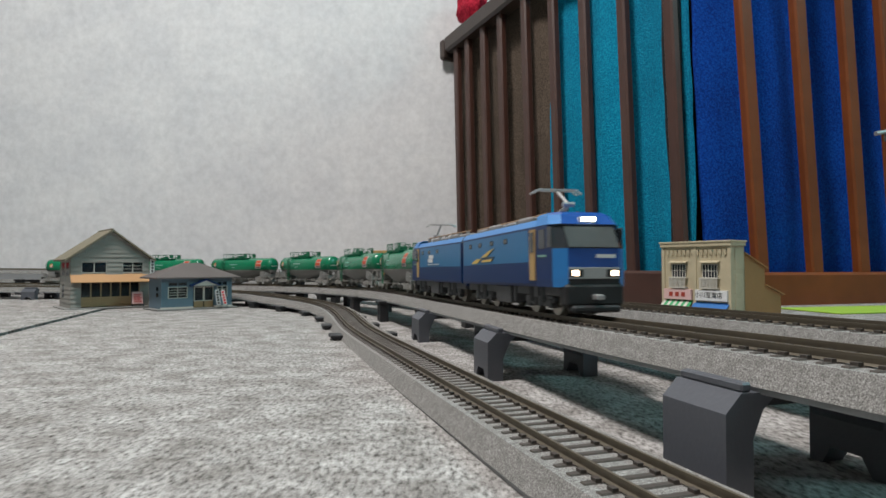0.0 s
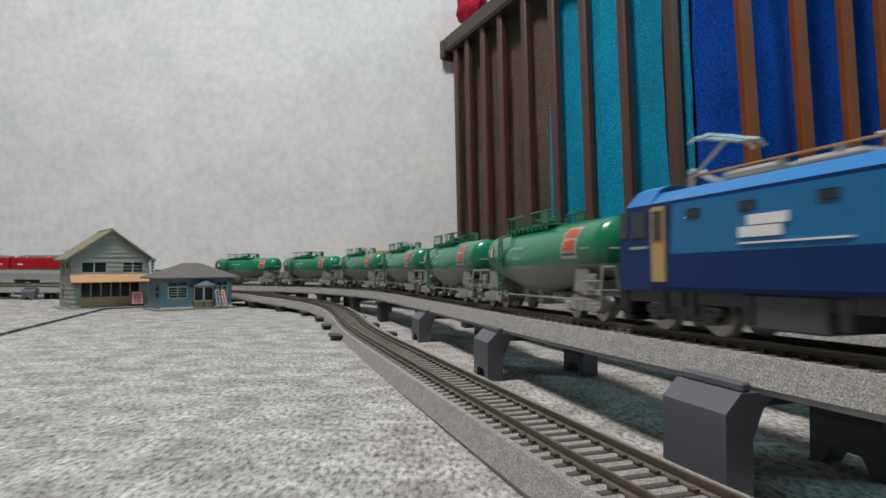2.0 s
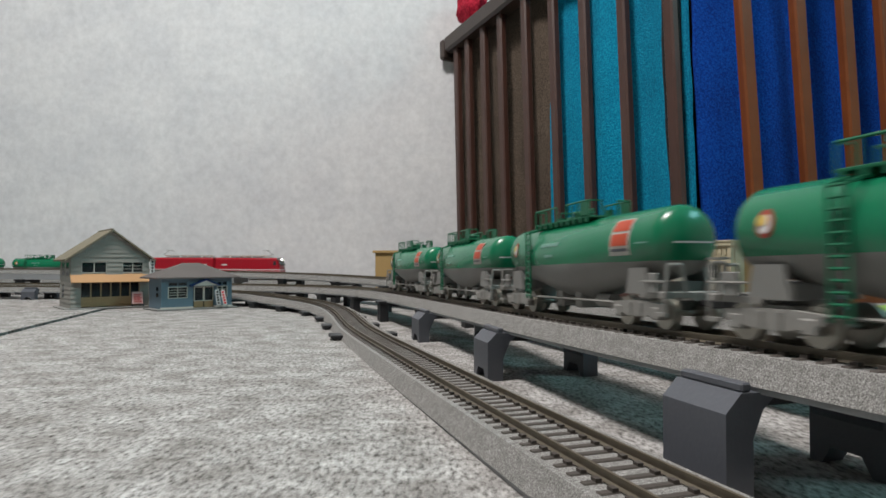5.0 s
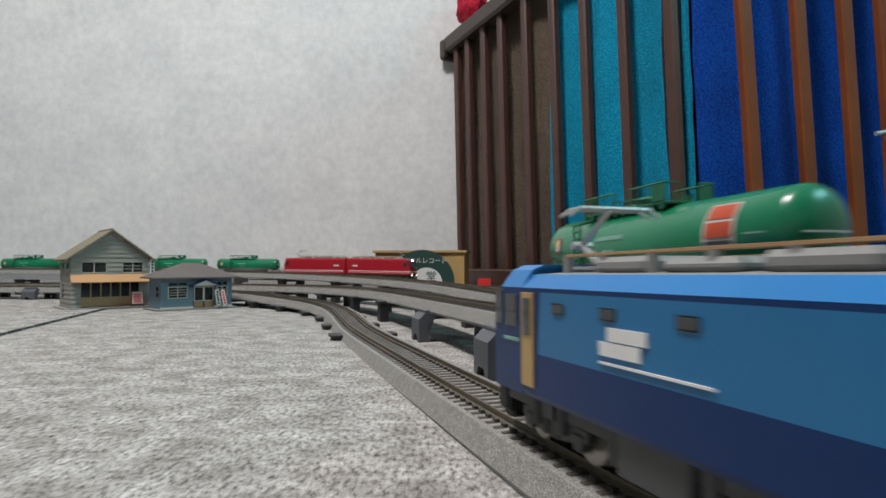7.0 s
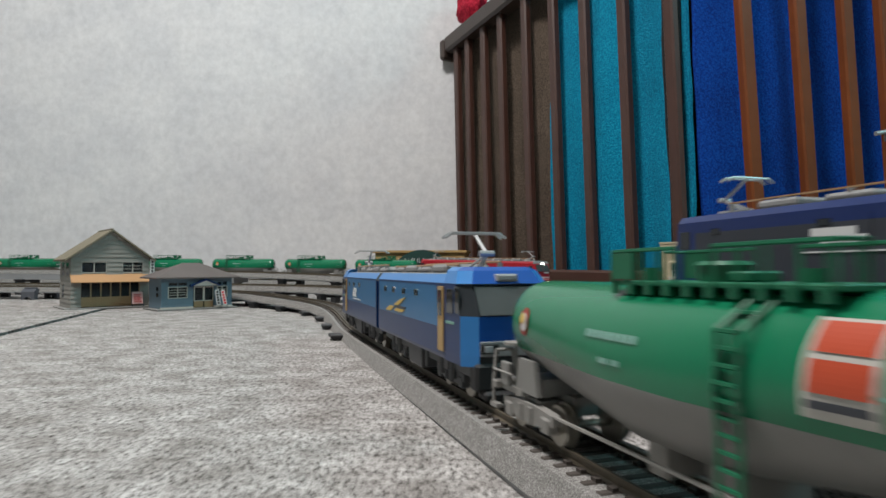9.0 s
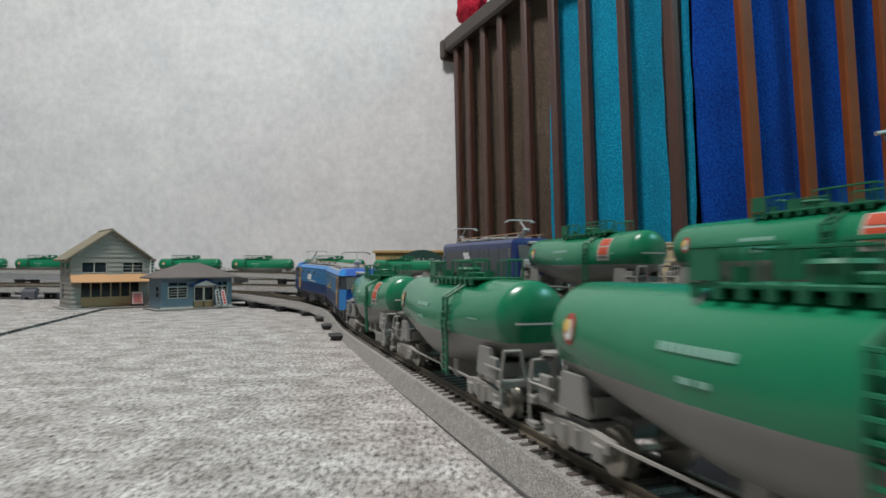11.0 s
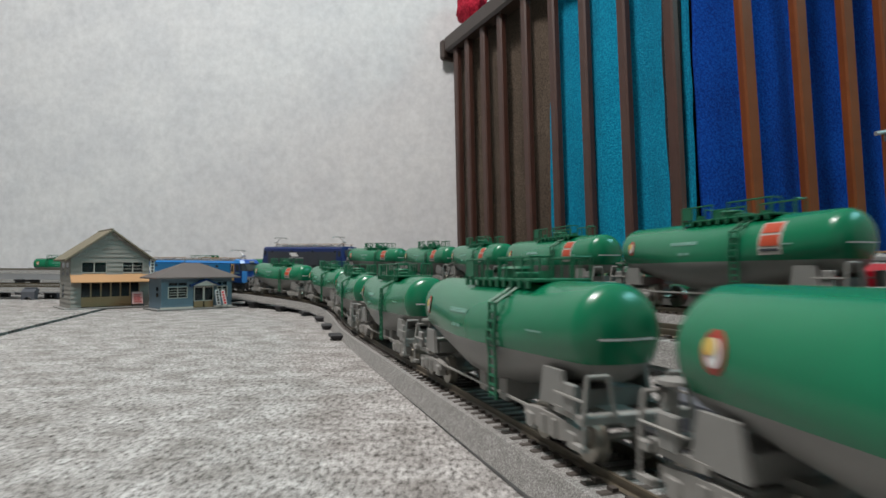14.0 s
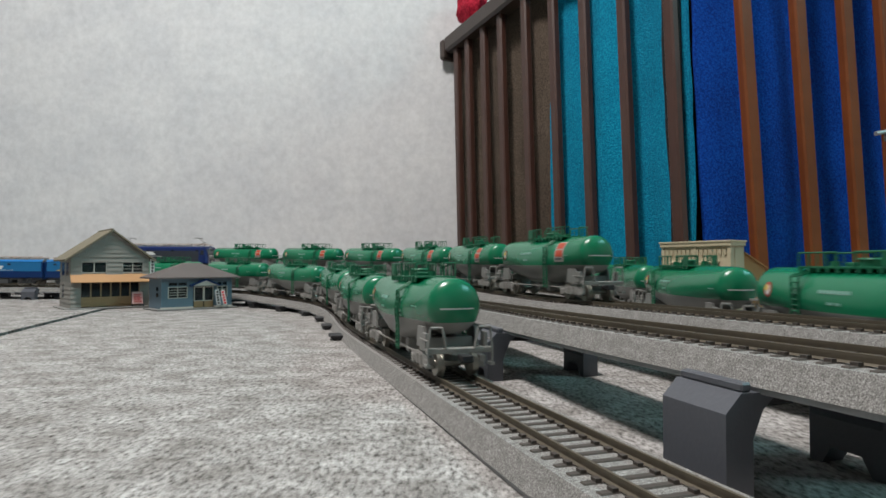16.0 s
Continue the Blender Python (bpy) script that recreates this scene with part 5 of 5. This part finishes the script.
LEAN = {"brown": -.6, "teal": -.6, "blue": .8, "black": .5}
span = FAR_END - CORNER
fleece("teal", CORNER + span * .026, CORNER + span * .478, .030, .90, -.028, FLEECE_TEAL, "bright teal fleece blanket hanging behind the slats", 2.0, 1.3)
fleece("brown", CORNER + span * .43, CORNER + span * 1.025, .020, .655, -.036, FLEECE_BROWN, "brown fleece blanket hanging behind the slats", 3.0, 4.1)
right_dir = RIGHT_END - CORNER
fleece("blue", CORNER + right_dir * .040, RIGHT_END, .028, .92, .030, FLEECE_BLUE, "royal blue fleece blanket hanging behind the slats", 4.0, 7.7)
# added black sheet that fills the corner gap between teal and blue
fleece("black", CORNER + Vector((-.014, .046, 0)), CORNER + Vector((.075, .085, 0)), .010, .90, .0, GAP_BLACK, "black sheet filling the gap between the blankets", 1.0, 2.2)
bm = bmesh.new()
bmesh.ops.create_icosphere(bm, subdivisions=4, radius=1)
for v in bm.verts:
    k = 1 + .18 * noise.noise(v.co * 2.2) + .07 * noise.noise(v.co * 7)
    v.co = Vector((v.co.x * .030 * k, v.co.y * .060 * k, v.co.z * .055 * k))
cushion = tagged(link("cushion", bm, FLEECE_RED, smooth=True), "crumpled crimson fleece lying on the top rail", "cushion")
cushion.matrix_world = Matrix.Translation((.074, 1.545, .735)) @ Matrix.Rotation(radians(25), 4, "Z")
# bed body behind the fences
slab("bed", [(.12, 1.58), (.44, .97), (1.40, 1.28), (1.40, 1.61), (.12, 1.61)], 0, .015, WOOD_DARK, "low dark wooden bed behind the slatted fences", "bed", "")
bm = bmesh.new()
wire(bm, [(0, 0, 0), (.028, 0, .006), (.07, 0, -.004)], .0032, 8)
bx(bm, .018, .05, -.004, .004, -.010, .002, .002)
tagged(link("silver_clip", bm, SILVER), "small silver clip hooked on the bed fence", "clip").matrix_world = pose(.622, .862, .250, 0, 0, 15)

# ---- sleepers, the nearest as pieces of their own ----
for key, (e, line) in TRACK_THINGS.items():
    pitch = .0067
    near = {"A": (.04, .92), "B": (.05, .75), "C": (.10, .75), "D": (.30, .80)}[key]
    rest = bmesh.new()
    for s in along(line, pitch, .01, line.s[-1] - .01):
        m = line.place(s, .004)
        y, x = m.translation.y, m.translation.x
        if near[0] < y < near[1] and x > -.4:
            ob = new("sleeper", SLEEPER_MESH)
            ob.parent = e
            ob.matrix_basis = m
        else:
            bx(rest, -.00125, .00125, -.0143, .0143, -.0050, -.0026, m=m)
    r = part("sleepers_rest", rest, SLEEPER, e)
    r["kind"] = "stuff"

motions()
